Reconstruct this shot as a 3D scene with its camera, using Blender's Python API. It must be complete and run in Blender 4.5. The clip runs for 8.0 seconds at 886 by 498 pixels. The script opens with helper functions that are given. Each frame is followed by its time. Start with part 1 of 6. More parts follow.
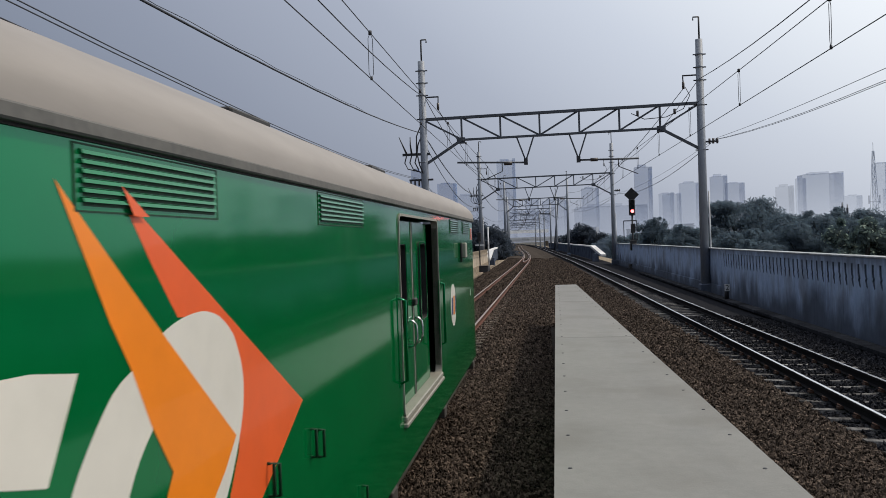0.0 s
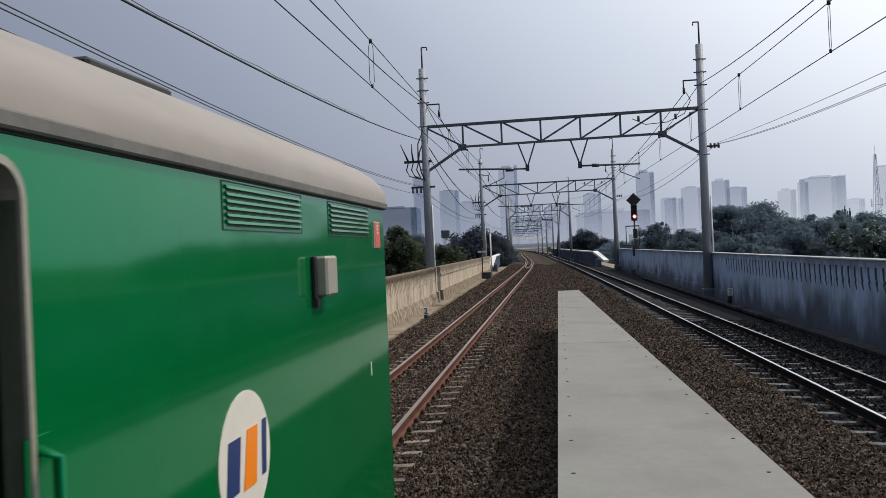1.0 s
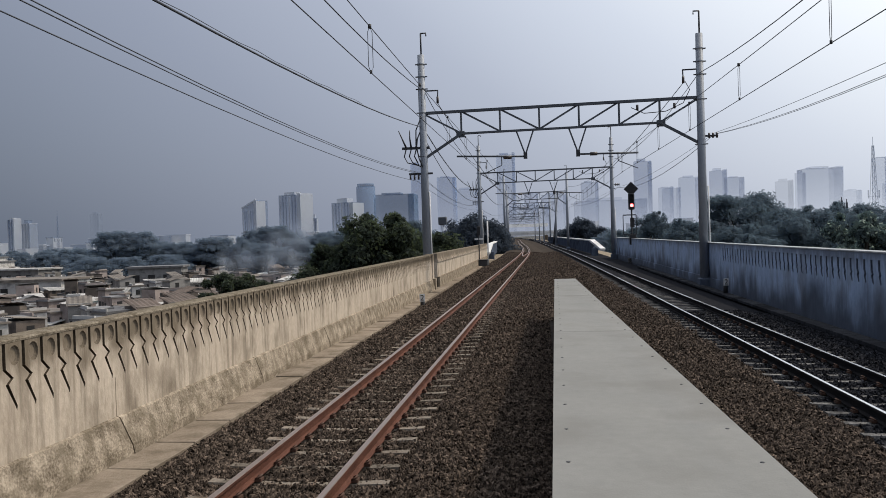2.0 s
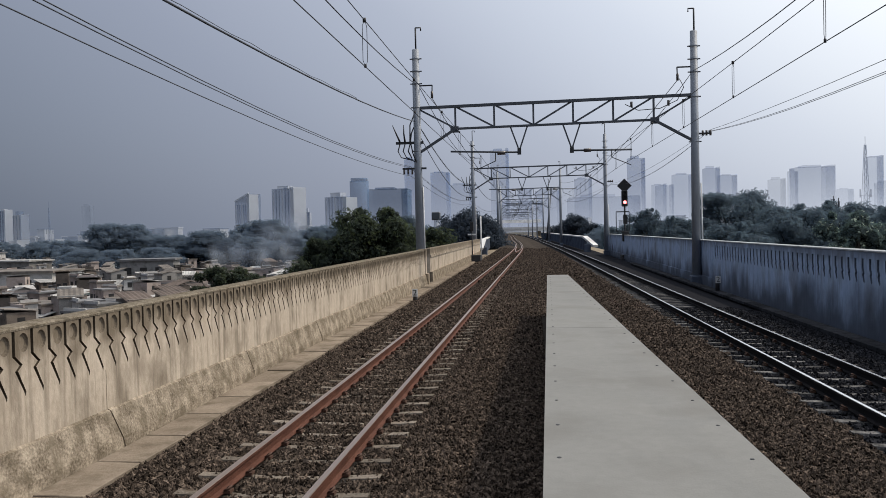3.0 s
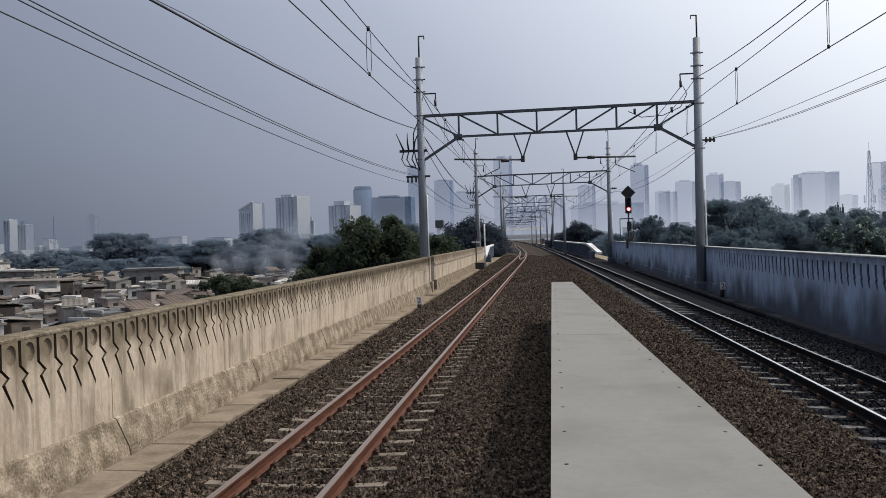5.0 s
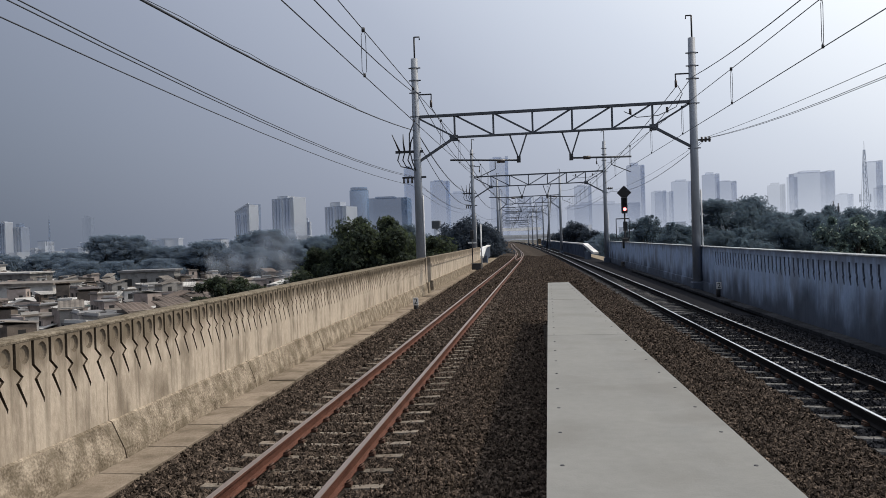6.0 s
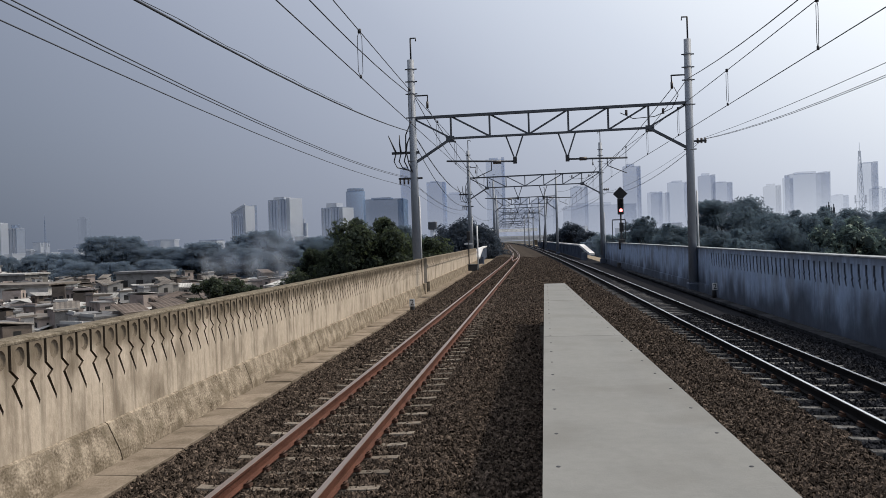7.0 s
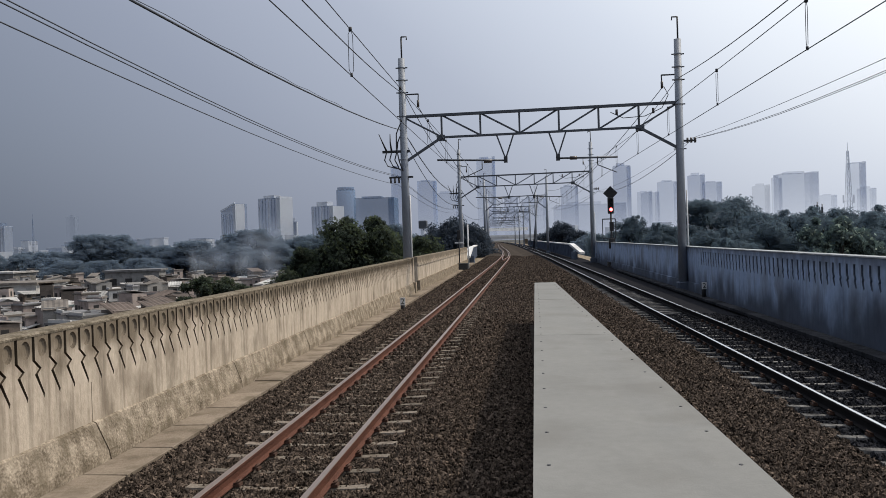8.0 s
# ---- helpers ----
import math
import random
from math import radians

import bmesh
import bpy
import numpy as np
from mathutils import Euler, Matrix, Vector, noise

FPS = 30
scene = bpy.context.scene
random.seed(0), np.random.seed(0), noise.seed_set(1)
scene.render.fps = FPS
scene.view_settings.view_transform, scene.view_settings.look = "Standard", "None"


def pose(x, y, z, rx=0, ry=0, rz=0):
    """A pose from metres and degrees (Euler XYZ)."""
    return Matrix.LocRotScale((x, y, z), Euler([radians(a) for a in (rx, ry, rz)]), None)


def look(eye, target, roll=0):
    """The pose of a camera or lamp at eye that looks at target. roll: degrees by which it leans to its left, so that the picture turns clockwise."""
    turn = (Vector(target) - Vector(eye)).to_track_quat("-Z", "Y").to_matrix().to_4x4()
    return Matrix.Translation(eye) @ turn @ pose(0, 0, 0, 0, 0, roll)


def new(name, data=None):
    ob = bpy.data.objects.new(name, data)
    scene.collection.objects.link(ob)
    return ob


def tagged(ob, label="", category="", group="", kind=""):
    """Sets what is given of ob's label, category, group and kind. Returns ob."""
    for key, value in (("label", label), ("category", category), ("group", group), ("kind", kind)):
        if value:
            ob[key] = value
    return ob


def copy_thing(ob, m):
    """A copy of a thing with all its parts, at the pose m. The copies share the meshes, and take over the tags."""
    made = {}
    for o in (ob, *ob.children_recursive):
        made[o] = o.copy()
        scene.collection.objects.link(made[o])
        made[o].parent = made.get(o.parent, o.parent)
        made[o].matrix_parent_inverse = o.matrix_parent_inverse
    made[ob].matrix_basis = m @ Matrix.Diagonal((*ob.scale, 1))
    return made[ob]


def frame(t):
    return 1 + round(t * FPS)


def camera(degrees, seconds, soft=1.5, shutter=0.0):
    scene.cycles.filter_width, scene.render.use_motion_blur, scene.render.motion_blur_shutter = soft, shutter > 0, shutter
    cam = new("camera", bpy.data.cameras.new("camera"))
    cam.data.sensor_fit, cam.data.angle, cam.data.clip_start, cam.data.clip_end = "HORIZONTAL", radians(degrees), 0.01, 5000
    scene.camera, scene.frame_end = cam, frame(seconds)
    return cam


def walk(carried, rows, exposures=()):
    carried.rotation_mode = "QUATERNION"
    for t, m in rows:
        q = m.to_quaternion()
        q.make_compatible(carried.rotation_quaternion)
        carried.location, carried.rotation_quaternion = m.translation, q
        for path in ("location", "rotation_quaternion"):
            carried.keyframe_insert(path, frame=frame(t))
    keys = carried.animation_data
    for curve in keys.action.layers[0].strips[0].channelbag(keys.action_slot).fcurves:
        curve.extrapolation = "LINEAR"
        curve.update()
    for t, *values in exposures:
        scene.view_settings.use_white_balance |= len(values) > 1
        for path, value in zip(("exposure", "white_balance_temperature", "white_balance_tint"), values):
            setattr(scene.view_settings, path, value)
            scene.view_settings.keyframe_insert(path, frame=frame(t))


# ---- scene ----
cam = camera(58.1, 8.0, soft=0.75, shutter=0.08)
walk(cam, [
    (0.0, pose(-0.001, 0.004, 2.428, 89.528, 1.910, 6.911)),
    (0.5, pose(-0.006, 0.000, 2.420, 89.954, 2.227, 7.003)),
    (1.0, pose(0.007, -0.007, 2.422, 90.042, 2.425, 7.089)),
    (1.5, pose(0.001, -0.007, 2.432, 89.544, 2.122, 7.160)),
    (3.0, pose(0.001, 0.002, 2.429, 88.721, 1.290, 6.375)),
    (3.5, pose(-0.007, 0.011, 2.434, 88.623, 1.597, 6.237)),
    (4.0, pose(-0.022, 0.003, 2.417, 88.794, 1.649, 6.582)),
    (4.5, pose(-0.020, -0.006, 2.419, 89.263, 1.535, 6.653)),
    (6.0, pose(-0.003, 0.003, 2.427, 89.334, 1.784, 6.388)),
    (6.5, pose(-0.006, 0.006, 2.429, 89.449, 1.843, 6.082)),
    (7.0, pose(0.000, 0.000, 2.430, 89.400, 1.800, 6.130)),
    (7.5, pose(0.007, 0.008, 2.427, 89.330, 1.701, 5.853)),
    (8.0, pose(-0.004, 0.006, 2.427, 89.302, 1.704, 5.445)),
], exposures=[(0.0, -0.14), (0.5, -0.04), (1.0, 0.0), (8.0, 0.0)])

# ---------------------------------------------------------------- light
SUN_DIR = Vector((1.0, 0.5, 1.385)).normalized()


def build_light():
    world = bpy.data.worlds.new("hazy_sky")
    scene.world = world
    world.use_nodes = True
    nt = world.node_tree
    nt.nodes.clear()
    out = nt.nodes.new("ShaderNodeOutputWorld")
    sky = nt.nodes.new("ShaderNodeTexSky")
    sky.sky_type = "NISHITA"
    sky.sun_disc = False
    sky.sun_elevation = math.asin(SUN_DIR.z)
    sky.sun_rotation = math.atan2(SUN_DIR.x, SUN_DIR.y)
    sky.dust_density = 6.0
    bg_sky = nt.nodes.new("ShaderNodeBackground")
    bg_sky.inputs["Strength"].default_value = 0.012
    nt.links.new(sky.outputs["Color"], bg_sky.inputs["Color"])
    # thick haze: brighter the nearer to the sun
    co = nt.nodes.new("ShaderNodeTexCoord")
    dot = nt.nodes.new("ShaderNodeVectorMath")
    dot.operation = "DOT_PRODUCT"
    dot.inputs[1].default_value = SUN_DIR
    nt.links.new(co.outputs["Generated"], dot.inputs[0])
    remap = nt.nodes.new("ShaderNodeMapRange")
    remap.inputs["From Min"].default_value = -1.0
    remap.inputs["From Max"].default_value = 1.0
    nt.links.new(dot.outputs["Value"], remap.inputs["Value"])
    ramp = nt.nodes.new("ShaderNodeValToRGB")
    stops = [(-1.0, (0.10, 0.118, 0.155)), (-0.09, (0.147, 0.175, 0.231)), (0.2, (0.30, 0.337, 0.43)),
             (0.38, (0.44, 0.485, 0.59)), (0.52, (0.655, 0.71, 0.815)), (0.68, (1.02, 1.07, 1.12)), (1.0, (1.35, 1.35, 1.35))]
    els = ramp.color_ramp.elements
    while len(els) < len(stops):
        els.new(0.5)
    for el, (d, c) in zip(els, stops):
        el.position = (d + 1) / 2
        el.color = (*c, 1)
    nt.links.new(remap.outputs["Result"], ramp.inputs["Fac"])
    bg = nt.nodes.new("ShaderNodeBackground")
    bg.inputs["Strength"].default_value = 0.95
    nt.links.new(ramp.outputs["Color"], bg.inputs["Color"])
    add = nt.nodes.new("ShaderNodeAddShader")
    nt.links.new(bg_sky.outputs[0], add.inputs[0])
    nt.links.new(bg.outputs[0], add.inputs[1])
    nt.links.new(add.outputs[0], out.inputs["Surface"])
    lamp = bpy.data.lights.new("sun", "SUN")
    lamp.energy = 2.15
    lamp.angle = radians(2.0)
    lamp.color = (1.0, 0.88, 0.72)
    ob = new("sun", lamp)
    ob.matrix_world = look((30, 20, 60), Vector((30, 20, 60)) - SUN_DIR)


build_light()


# ---------------------------------------------------------------- materials
def surface(name, c1, c2, scale=3.0, rough=0.7, bump=0.15, bump_scale=40.0, metal=0.0, random=None, amount=0.25, spec=0.4, stretch=(1, 1, 1), dirt=None, dirt_scale=0.6, contrast=(0.3, 0.7), world=False, dirt_range=(0.5, 0.68), streak=None, moss=None, damp=None):
    """c1 and c2 mixed by coarse and fine noise; random 'island' or 'object' varies piece from piece; dirt: a third colour in blotches."""
    m = bpy.data.materials.new(name)
    m.use_nodes = True
    nt = m.node_tree
    b = nt.nodes["Principled BSDF"]
    b.inputs["Roughness"].default_value = rough
    b.inputs["Metallic"].default_value = metal
    b.inputs["Specular IOR Level"].default_value = spec
    co = nt.nodes.new("ShaderNodeTexCoord")
    mp = nt.nodes.new("ShaderNodeMapping")
    mp.inputs["Scale"].default_value = stretch
    src_co = nt.nodes.new("ShaderNodeNewGeometry").outputs["Position"] if world else co.outputs["Object"]
    nt.links.new(src_co, mp.inputs["Vector"])

    def noise_at(s, detail=4.0):
        n = nt.nodes.new("ShaderNodeTexNoise")
        n.inputs["Scale"].default_value = s
        n.inputs["Detail"].default_value = detail
        nt.links.new(mp.outputs["Vector"], n.inputs["Vector"])
        return n

    big, fine = noise_at(scale), noise_at(scale * 9)
    mixn = nt.nodes.new("ShaderNodeMath")
    mixn.operation = "MULTIPLY_ADD"
    mixn.inputs[1].default_value = 0.45
    nt.links.new(fine.outputs["Fac"], mixn.inputs[0])
    half = nt.nodes.new("ShaderNodeMath")
    half.operation = "MULTIPLY"
    half.inputs[1].default_value = 0.55
    nt.links.new(big.outputs["Fac"], half.inputs[0])
    nt.links.new(half.outputs[0], mixn.inputs[2])
    rng = nt.nodes.new("ShaderNodeMapRange")
    rng.inputs["From Min"].default_value, rng.inputs["From Max"].default_value = contrast
    nt.links.new(mixn.outputs[0], rng.inputs["Value"])
    mix = nt.nodes.new("ShaderNodeMix")
    mix.data_type = "RGBA"
    mix.inputs["A"].default_value = (*c1, 1)
    mix.inputs["B"].default_value = (*c2, 1)
    nt.links.new(rng.outputs["Result"], mix.inputs["Factor"])
    colour = mix.outputs["Result"]
    if dirt:
        dn = noise_at(dirt_scale, 6.0)
        dr = nt.nodes.new("ShaderNodeMapRange")
        dr.inputs["From Min"].default_value, dr.inputs["From Max"].default_value = dirt_range
        dr.inputs["To Max"].default_value = 0.8
        nt.links.new(dn.outputs["Fac"], dr.inputs["Value"])
        dm = nt.nodes.new("ShaderNodeMix")
        dm.data_type = "RGBA"
        dm.inputs["B"].default_value = (*dirt, 1)
        nt.links.new(colour, dm.inputs["A"])
        nt.links.new(dr.outputs["Result"], dm.inputs["Factor"])
        colour = dm.outputs["Result"]
    if streak:
        sm = nt.nodes.new("ShaderNodeMapping")
        sm.inputs["Scale"].default_value = (1.0, 5.5, 0.36)
        nt.links.new(src_co, sm.inputs["Vector"])
        sn = nt.nodes.new("ShaderNodeTexNoise")
        sn.inputs["Scale"].default_value = 1.6
        sn.inputs["Detail"].default_value = 5.0
        nt.links.new(sm.outputs["Vector"], sn.inputs["Vector"])
        sr = nt.nodes.new("ShaderNodeMapRange")
        sr.inputs["From Min"].default_value, sr.inputs["From Max"].default_value = 0.52, 0.68
        sr.inputs["To Max"].default_value = 0.52
        nt.links.new(sn.outputs["Fac"], sr.inputs["Value"])
        sx = nt.nodes.new("ShaderNodeMix")
        sx.data_type = "RGBA"
        sx.inputs["B"].default_value = (*streak, 1)
        nt.links.new(colour, sx.inputs["A"])
        nt.links.new(sr.outputs["Result"], sx.inputs["Factor"])
        colour = sx.outputs["Result"]
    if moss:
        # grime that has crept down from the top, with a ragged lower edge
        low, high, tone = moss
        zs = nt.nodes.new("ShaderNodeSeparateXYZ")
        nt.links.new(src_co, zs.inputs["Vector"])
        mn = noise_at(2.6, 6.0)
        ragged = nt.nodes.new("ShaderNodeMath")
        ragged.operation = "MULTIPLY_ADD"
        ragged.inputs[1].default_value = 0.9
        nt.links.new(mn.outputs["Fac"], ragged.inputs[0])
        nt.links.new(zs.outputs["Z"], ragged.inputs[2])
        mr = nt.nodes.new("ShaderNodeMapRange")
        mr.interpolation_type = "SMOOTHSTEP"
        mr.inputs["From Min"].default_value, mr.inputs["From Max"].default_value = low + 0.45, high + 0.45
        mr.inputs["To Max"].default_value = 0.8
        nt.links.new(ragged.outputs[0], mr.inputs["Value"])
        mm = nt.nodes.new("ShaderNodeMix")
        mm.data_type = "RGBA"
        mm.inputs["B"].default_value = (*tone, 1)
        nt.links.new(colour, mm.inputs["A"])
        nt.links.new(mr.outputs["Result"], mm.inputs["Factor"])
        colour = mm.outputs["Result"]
    if damp:
        # soot splashed up from the track in patches with a ragged upper edge
        low, high, tone = damp
        ds = nt.nodes.new("ShaderNodeSeparateXYZ")
        nt.links.new(src_co, ds.inputs["Vector"])
        dn2 = noise_at(0.7, 6.0)
        rag = nt.nodes.new("ShaderNodeMath")
        rag.operation = "MULTIPLY_ADD"
        rag.inputs[1].default_value = -2.4
        nt.links.new(dn2.outputs["Fac"], rag.inputs[0])
        nt.links.new(ds.outputs["Z"], rag.inputs[2])
        dq = nt.nodes.new("ShaderNodeMapRange")
        dq.interpolation_type = "SMOOTHSTEP"
        dq.inputs["From Min"].default_value, dq.inputs["From Max"].default_value = high - 1.2, low - 1.2
        dq.inputs["To Max"].default_value = 0.85
        nt.links.new(rag.outputs[0], dq.inputs["Value"])
        dx = nt.nodes.new("ShaderNodeMix")
        dx.data_type = "RGBA"
        dx.inputs["B"].default_value = (*tone, 1)
        nt.links.new(colour, dx.inputs["A"])
        nt.links.new(dq.outputs["Result"], dx.inputs["Factor"])
        colour = dx.outputs["Result"]
    if random:
        if random == "island":
            src = nt.nodes.new("ShaderNodeNewGeometry").outputs["Random Per Island"]
        else:
            src = nt.nodes.new("ShaderNodeObjectInfo").outputs["Random"]
        vr = nt.nodes.new("ShaderNodeMapRange")
        vr.inputs["To Min"].default_value, vr.inputs["To Max"].default_value = 1 - amount, 1 + amount
        nt.links.new(src, vr.inputs["Value"])
        hsv = nt.nodes.new("ShaderNodeHueSaturation")
        nt.links.new(vr.outputs["Result"], hsv.inputs["Value"])
        nt.links.new(colour, hsv.inputs["Color"])
        colour = hsv.outputs["Color"]
    nt.links.new(colour, b.inputs["Base Color"])
    if bump:
        bn = noise_at(bump_scale, 5.0)
        bp = nt.nodes.new("ShaderNodeBump")
        bp.inputs["Strength"].default_value = bump
        bp.inputs["Distance"].default_value = 0.02
        nt.links.new(bn.outputs["Fac"], bp.inputs["Height"])
        nt.links.new(bp.outputs["Normal"], b.inputs["Normal"])
    return m


def glow(name, colour, strength):
    m = bpy.data.materials.new(name)
    m.use_nodes = True
    b = m.node_tree.nodes["Principled BSDF"]
    b.inputs["Base Color"].default_value = (*colour, 1)
    b.inputs["Emission Color"].default_value = (*colour, 1)
    b.inputs["Emission Strength"].default_value = strength
    return m


M = {}
M["ballast"] = surface("ballast", (0.034, 0.029, 0.026), (0.092, 0.079, 0.07), 9, 0.95, 1.0, 26, spec=0.0, dirt=(0.08, 0.069, 0.061), dirt_scale=0.5, world=True, contrast=(0.38, 0.62))
M["stone"] = surface("ballast_stone", (0.012, 0.0095, 0.0078), (0.155, 0.12, 0.096), 9, 0.9, 0.3, 60, random="island", amount=0.85, spec=0.05, contrast=(0.35, 0.65))
# Soot and the right wall's shadow are both put into these two colours.
M["soot_shade_stone"] = surface("sooty_shaded_ballast_stone", (0.015, 0.016, 0.019), (0.048, 0.048, 0.054), 9, 0.95, 0.3, 60, random="island", amount=0.7, spec=0.0)
M["soot_shade"] = surface("sooty_shaded_ballast", (0.014, 0.015, 0.018), (0.034, 0.035, 0.041), 14, 0.95, 0.9, 26, spec=0.0)
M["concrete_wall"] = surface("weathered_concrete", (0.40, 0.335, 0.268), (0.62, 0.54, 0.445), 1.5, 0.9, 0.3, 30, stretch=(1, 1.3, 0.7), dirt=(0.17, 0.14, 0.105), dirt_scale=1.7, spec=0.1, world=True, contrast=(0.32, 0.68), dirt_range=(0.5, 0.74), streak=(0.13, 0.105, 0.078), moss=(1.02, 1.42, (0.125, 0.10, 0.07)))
# Hollow rims: grime and the hollow's own shade, both as colour.
M["ring_hollow"] = surface("grimy_shaded_ring_hollow", (0.11, 0.09, 0.068), (0.22, 0.185, 0.145), 4, 0.95, 0.3, 30, spec=0.0, world=True)
# Slot insides take a darker concrete than the wall's face.
M["slot_dark"] = surface("dark_slot_concrete", (0.07, 0.055, 0.04), (0.15, 0.12, 0.088), 5, 0.95, 0.3, 30, spec=0.0, world=True)
M["concrete_base"] = surface("rough_stained_concrete", (0.13, 0.105, 0.078), (0.46, 0.395, 0.315), 4.0, 0.95, 1.0, 22, dirt=(0.16, 0.133, 0.098), dirt_scale=3.4, spec=0.0, world=True, contrast=(0.36, 0.62), dirt_range=(0.46, 0.66), streak=(0.17, 0.142, 0.108))
M["coping"] = surface("mossy_coping_concrete", (0.11, 0.092, 0.068), (0.31, 0.27, 0.215), 4.0, 0.95, 0.7, 25, dirt=(0.055, 0.048, 0.035), dirt_scale=4.0, spec=0.0, world=True, contrast=(0.38, 0.62))
M["cover_slab"] = surface("drain_cover_concrete", (0.19, 0.155, 0.122), (0.31, 0.262, 0.212), 2.0, 0.9, 0.4, 40, random="object", amount=0.12, dirt=(0.13, 0.108, 0.082), dirt_scale=2.4, spec=0.0, world=True)
# Right wall's shade put into colour: concrete blued, slot insides darker still.
M["shade_wall"] = surface("shade_blue_concrete", (0.29, 0.38, 0.545), (0.45, 0.57, 0.77), 1.0, 0.9, 0.3, 30, stretch=(1, 1.1, 0.6), dirt=(0.17, 0.19, 0.23), dirt_scale=1.0, spec=0.1, world=True, contrast=(0.32, 0.68), streak=(0.20, 0.225, 0.28), moss=(1.35, 1.8, (0.14, 0.16, 0.20)), damp=(-0.1, 0.95, (0.055, 0.062, 0.08)))
M["shade_slot"] = surface("shaded_slot_concrete", (0.11, 0.13, 0.17), (0.20, 0.235, 0.30), 3, 0.95, 0.3, 30, spec=0.0, world=True)
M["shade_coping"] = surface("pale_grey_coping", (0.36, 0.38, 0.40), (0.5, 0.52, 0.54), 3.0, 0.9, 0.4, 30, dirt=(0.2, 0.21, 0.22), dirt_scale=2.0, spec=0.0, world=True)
# Bridge parapets: stains, plus the blue-dark shade of their faces as colour.
M["dark_parapet"] = surface("shade_blue_stained_concrete", (0.05, 0.062, 0.09), (0.12, 0.145, 0.195), 1.0, 0.9, 0.3, 30, dirt=(0.03, 0.035, 0.048), dirt_scale=0.7, spec=0.0, world=True)
M["trough"] = surface("dark_trough_concrete", (0.02, 0.021, 0.024), (0.07, 0.072, 0.08), 4, 0.95, 0.4, 40, spec=0.0, world=True, random="object", amount=0.3)
M["platform"] = surface("platform_panel", (0.205, 0.207, 0.20), (0.246, 0.247, 0.238), 1.3, 0.8, 0.12, 60, dirt=(0.19, 0.188, 0.178), dirt_scale=1.1, spec=0.15, random="object", amount=0.05, world=True)
M["platform_side"] = surface("platform_edge_concrete", (0.12, 0.12, 0.115), (0.2, 0.2, 0.19), 2, 0.9, 0.3, 40)
M["sleeper"] = surface("sleeper_concrete", (0.12, 0.104, 0.088), (0.30, 0.262, 0.222), 5, 0.9, 0.4, 40, random="object", amount=0.25, dirt=(0.09, 0.065, 0.048), dirt_scale=5, spec=0.0, world=True, contrast=(0.38, 0.62))
M["soot_sleeper"] = surface("sooty_sleeper_concrete", (0.07, 0.068, 0.068), (0.24, 0.235, 0.23), 5, 0.9, 0.4, 40, random="object", amount=0.3, dirt=(0.025, 0.024, 0.023), dirt_scale=4, spec=0.0, world=True, contrast=(0.4, 0.62))
M["rust"] = surface("rail_rust", (0.065, 0.026, 0.018), (0.15, 0.064, 0.043), 8, 0.8, 0.4, 80, spec=0.2, stretch=(1, 0.3, 1))
M["dark_rail"] = surface("dark_rail_web", (0.016, 0.016, 0.018), (0.036, 0.034, 0.034), 8, 0.9, 0.3, 80, spec=0.0, stretch=(1, 0.3, 1))
M["rail_head"] = surface("worn_rail_head", (0.27, 0.205, 0.175), (0.37, 0.30, 0.26), 6, 0.42, 0.05, 80, metal=0.8, stretch=(1, 0.1, 1))
M["bright_head"] = surface("polished_rail_head", (0.78, 0.78, 0.8), (0.9, 0.9, 0.92), 6, 0.24, 0.02, 80, metal=1.0, stretch=(1, 0.1, 1))
M["clip"] = surface("rail_clip_iron", (0.055, 0.028, 0.02), (0.105, 0.056, 0.038), 20, 0.85, 0.2, 80)
M["mast"] = surface("galvanised_mast", (0.21, 0.235, 0.275), (0.33, 0.36, 0.41), 3, 0.6, 0.15, 40, metal=0.25, stretch=(1, 1, 0.3))
M["steel"] = surface("truss_steel", (0.06, 0.07, 0.085), (0.12, 0.13, 0.15), 5, 0.55, 0.15, 50, metal=0.3)
M["iron"] = surface("dark_iron", (0.03, 0.032, 0.036), (0.06, 0.062, 0.07), 8, 0.6, 0.1, 60, metal=0.3)
M["wire"] = surface("oxidised_copper_wire", (0.038, 0.044, 0.058), (0.068, 0.076, 0.094), 8, 0.6, 0.0, 60, metal=0.3)
M["porcelain"] = surface("brown_insulator", (0.045, 0.036, 0.034), (0.08, 0.066, 0.06), 10, 0.35, 0.0)
M["white_paint"] = surface("chalky_white_paint", (0.66, 0.67, 0.68), (0.8, 0.8, 0.8), 3, 0.7, 0.1, 40, dirt=(0.5, 0.5, 0.5))
M["black_paint"] = surface("black_paint", (0.012, 0.012, 0.014), (0.025, 0.025, 0.028), 6, 0.5, 0.1, 50)
M["red_lens"] = glow("red_signal_light", (1.0, 0.10, 0.10), 9.0)
M["terrain"] = surface("dusty_ground", (0.07, 0.068, 0.062), (0.14, 0.13, 0.115), 0.05, 1.0, 0.4, 2.0, dirt=(0.045, 0.055, 0.04), dirt_scale=0.012, spec=0.05)


# ---------------------------------------------------------------- mesh helpers
def mesh_of(name, bm, mats, smooth=False):
    me = bpy.data.meshes.new(name)
    bm.normal_update()
    bm.to_mesh(me)
    bm.free()
    for m in (mats if isinstance(mats, (list, tuple)) else [mats]):
        me.materials.append(m)
    if smooth:
        me.polygons.foreach_set("use_smooth", [True] * len(me.polygons))
    return me


def part(name, bm, material, parent, label="", smooth=False):
    """One mesh object under a thing or a part, in the parent's space."""
    ob = new(name, mesh_of(name, bm, material, smooth))
    ob.parent = parent
    if label:
        ob["label"] = label
    return ob


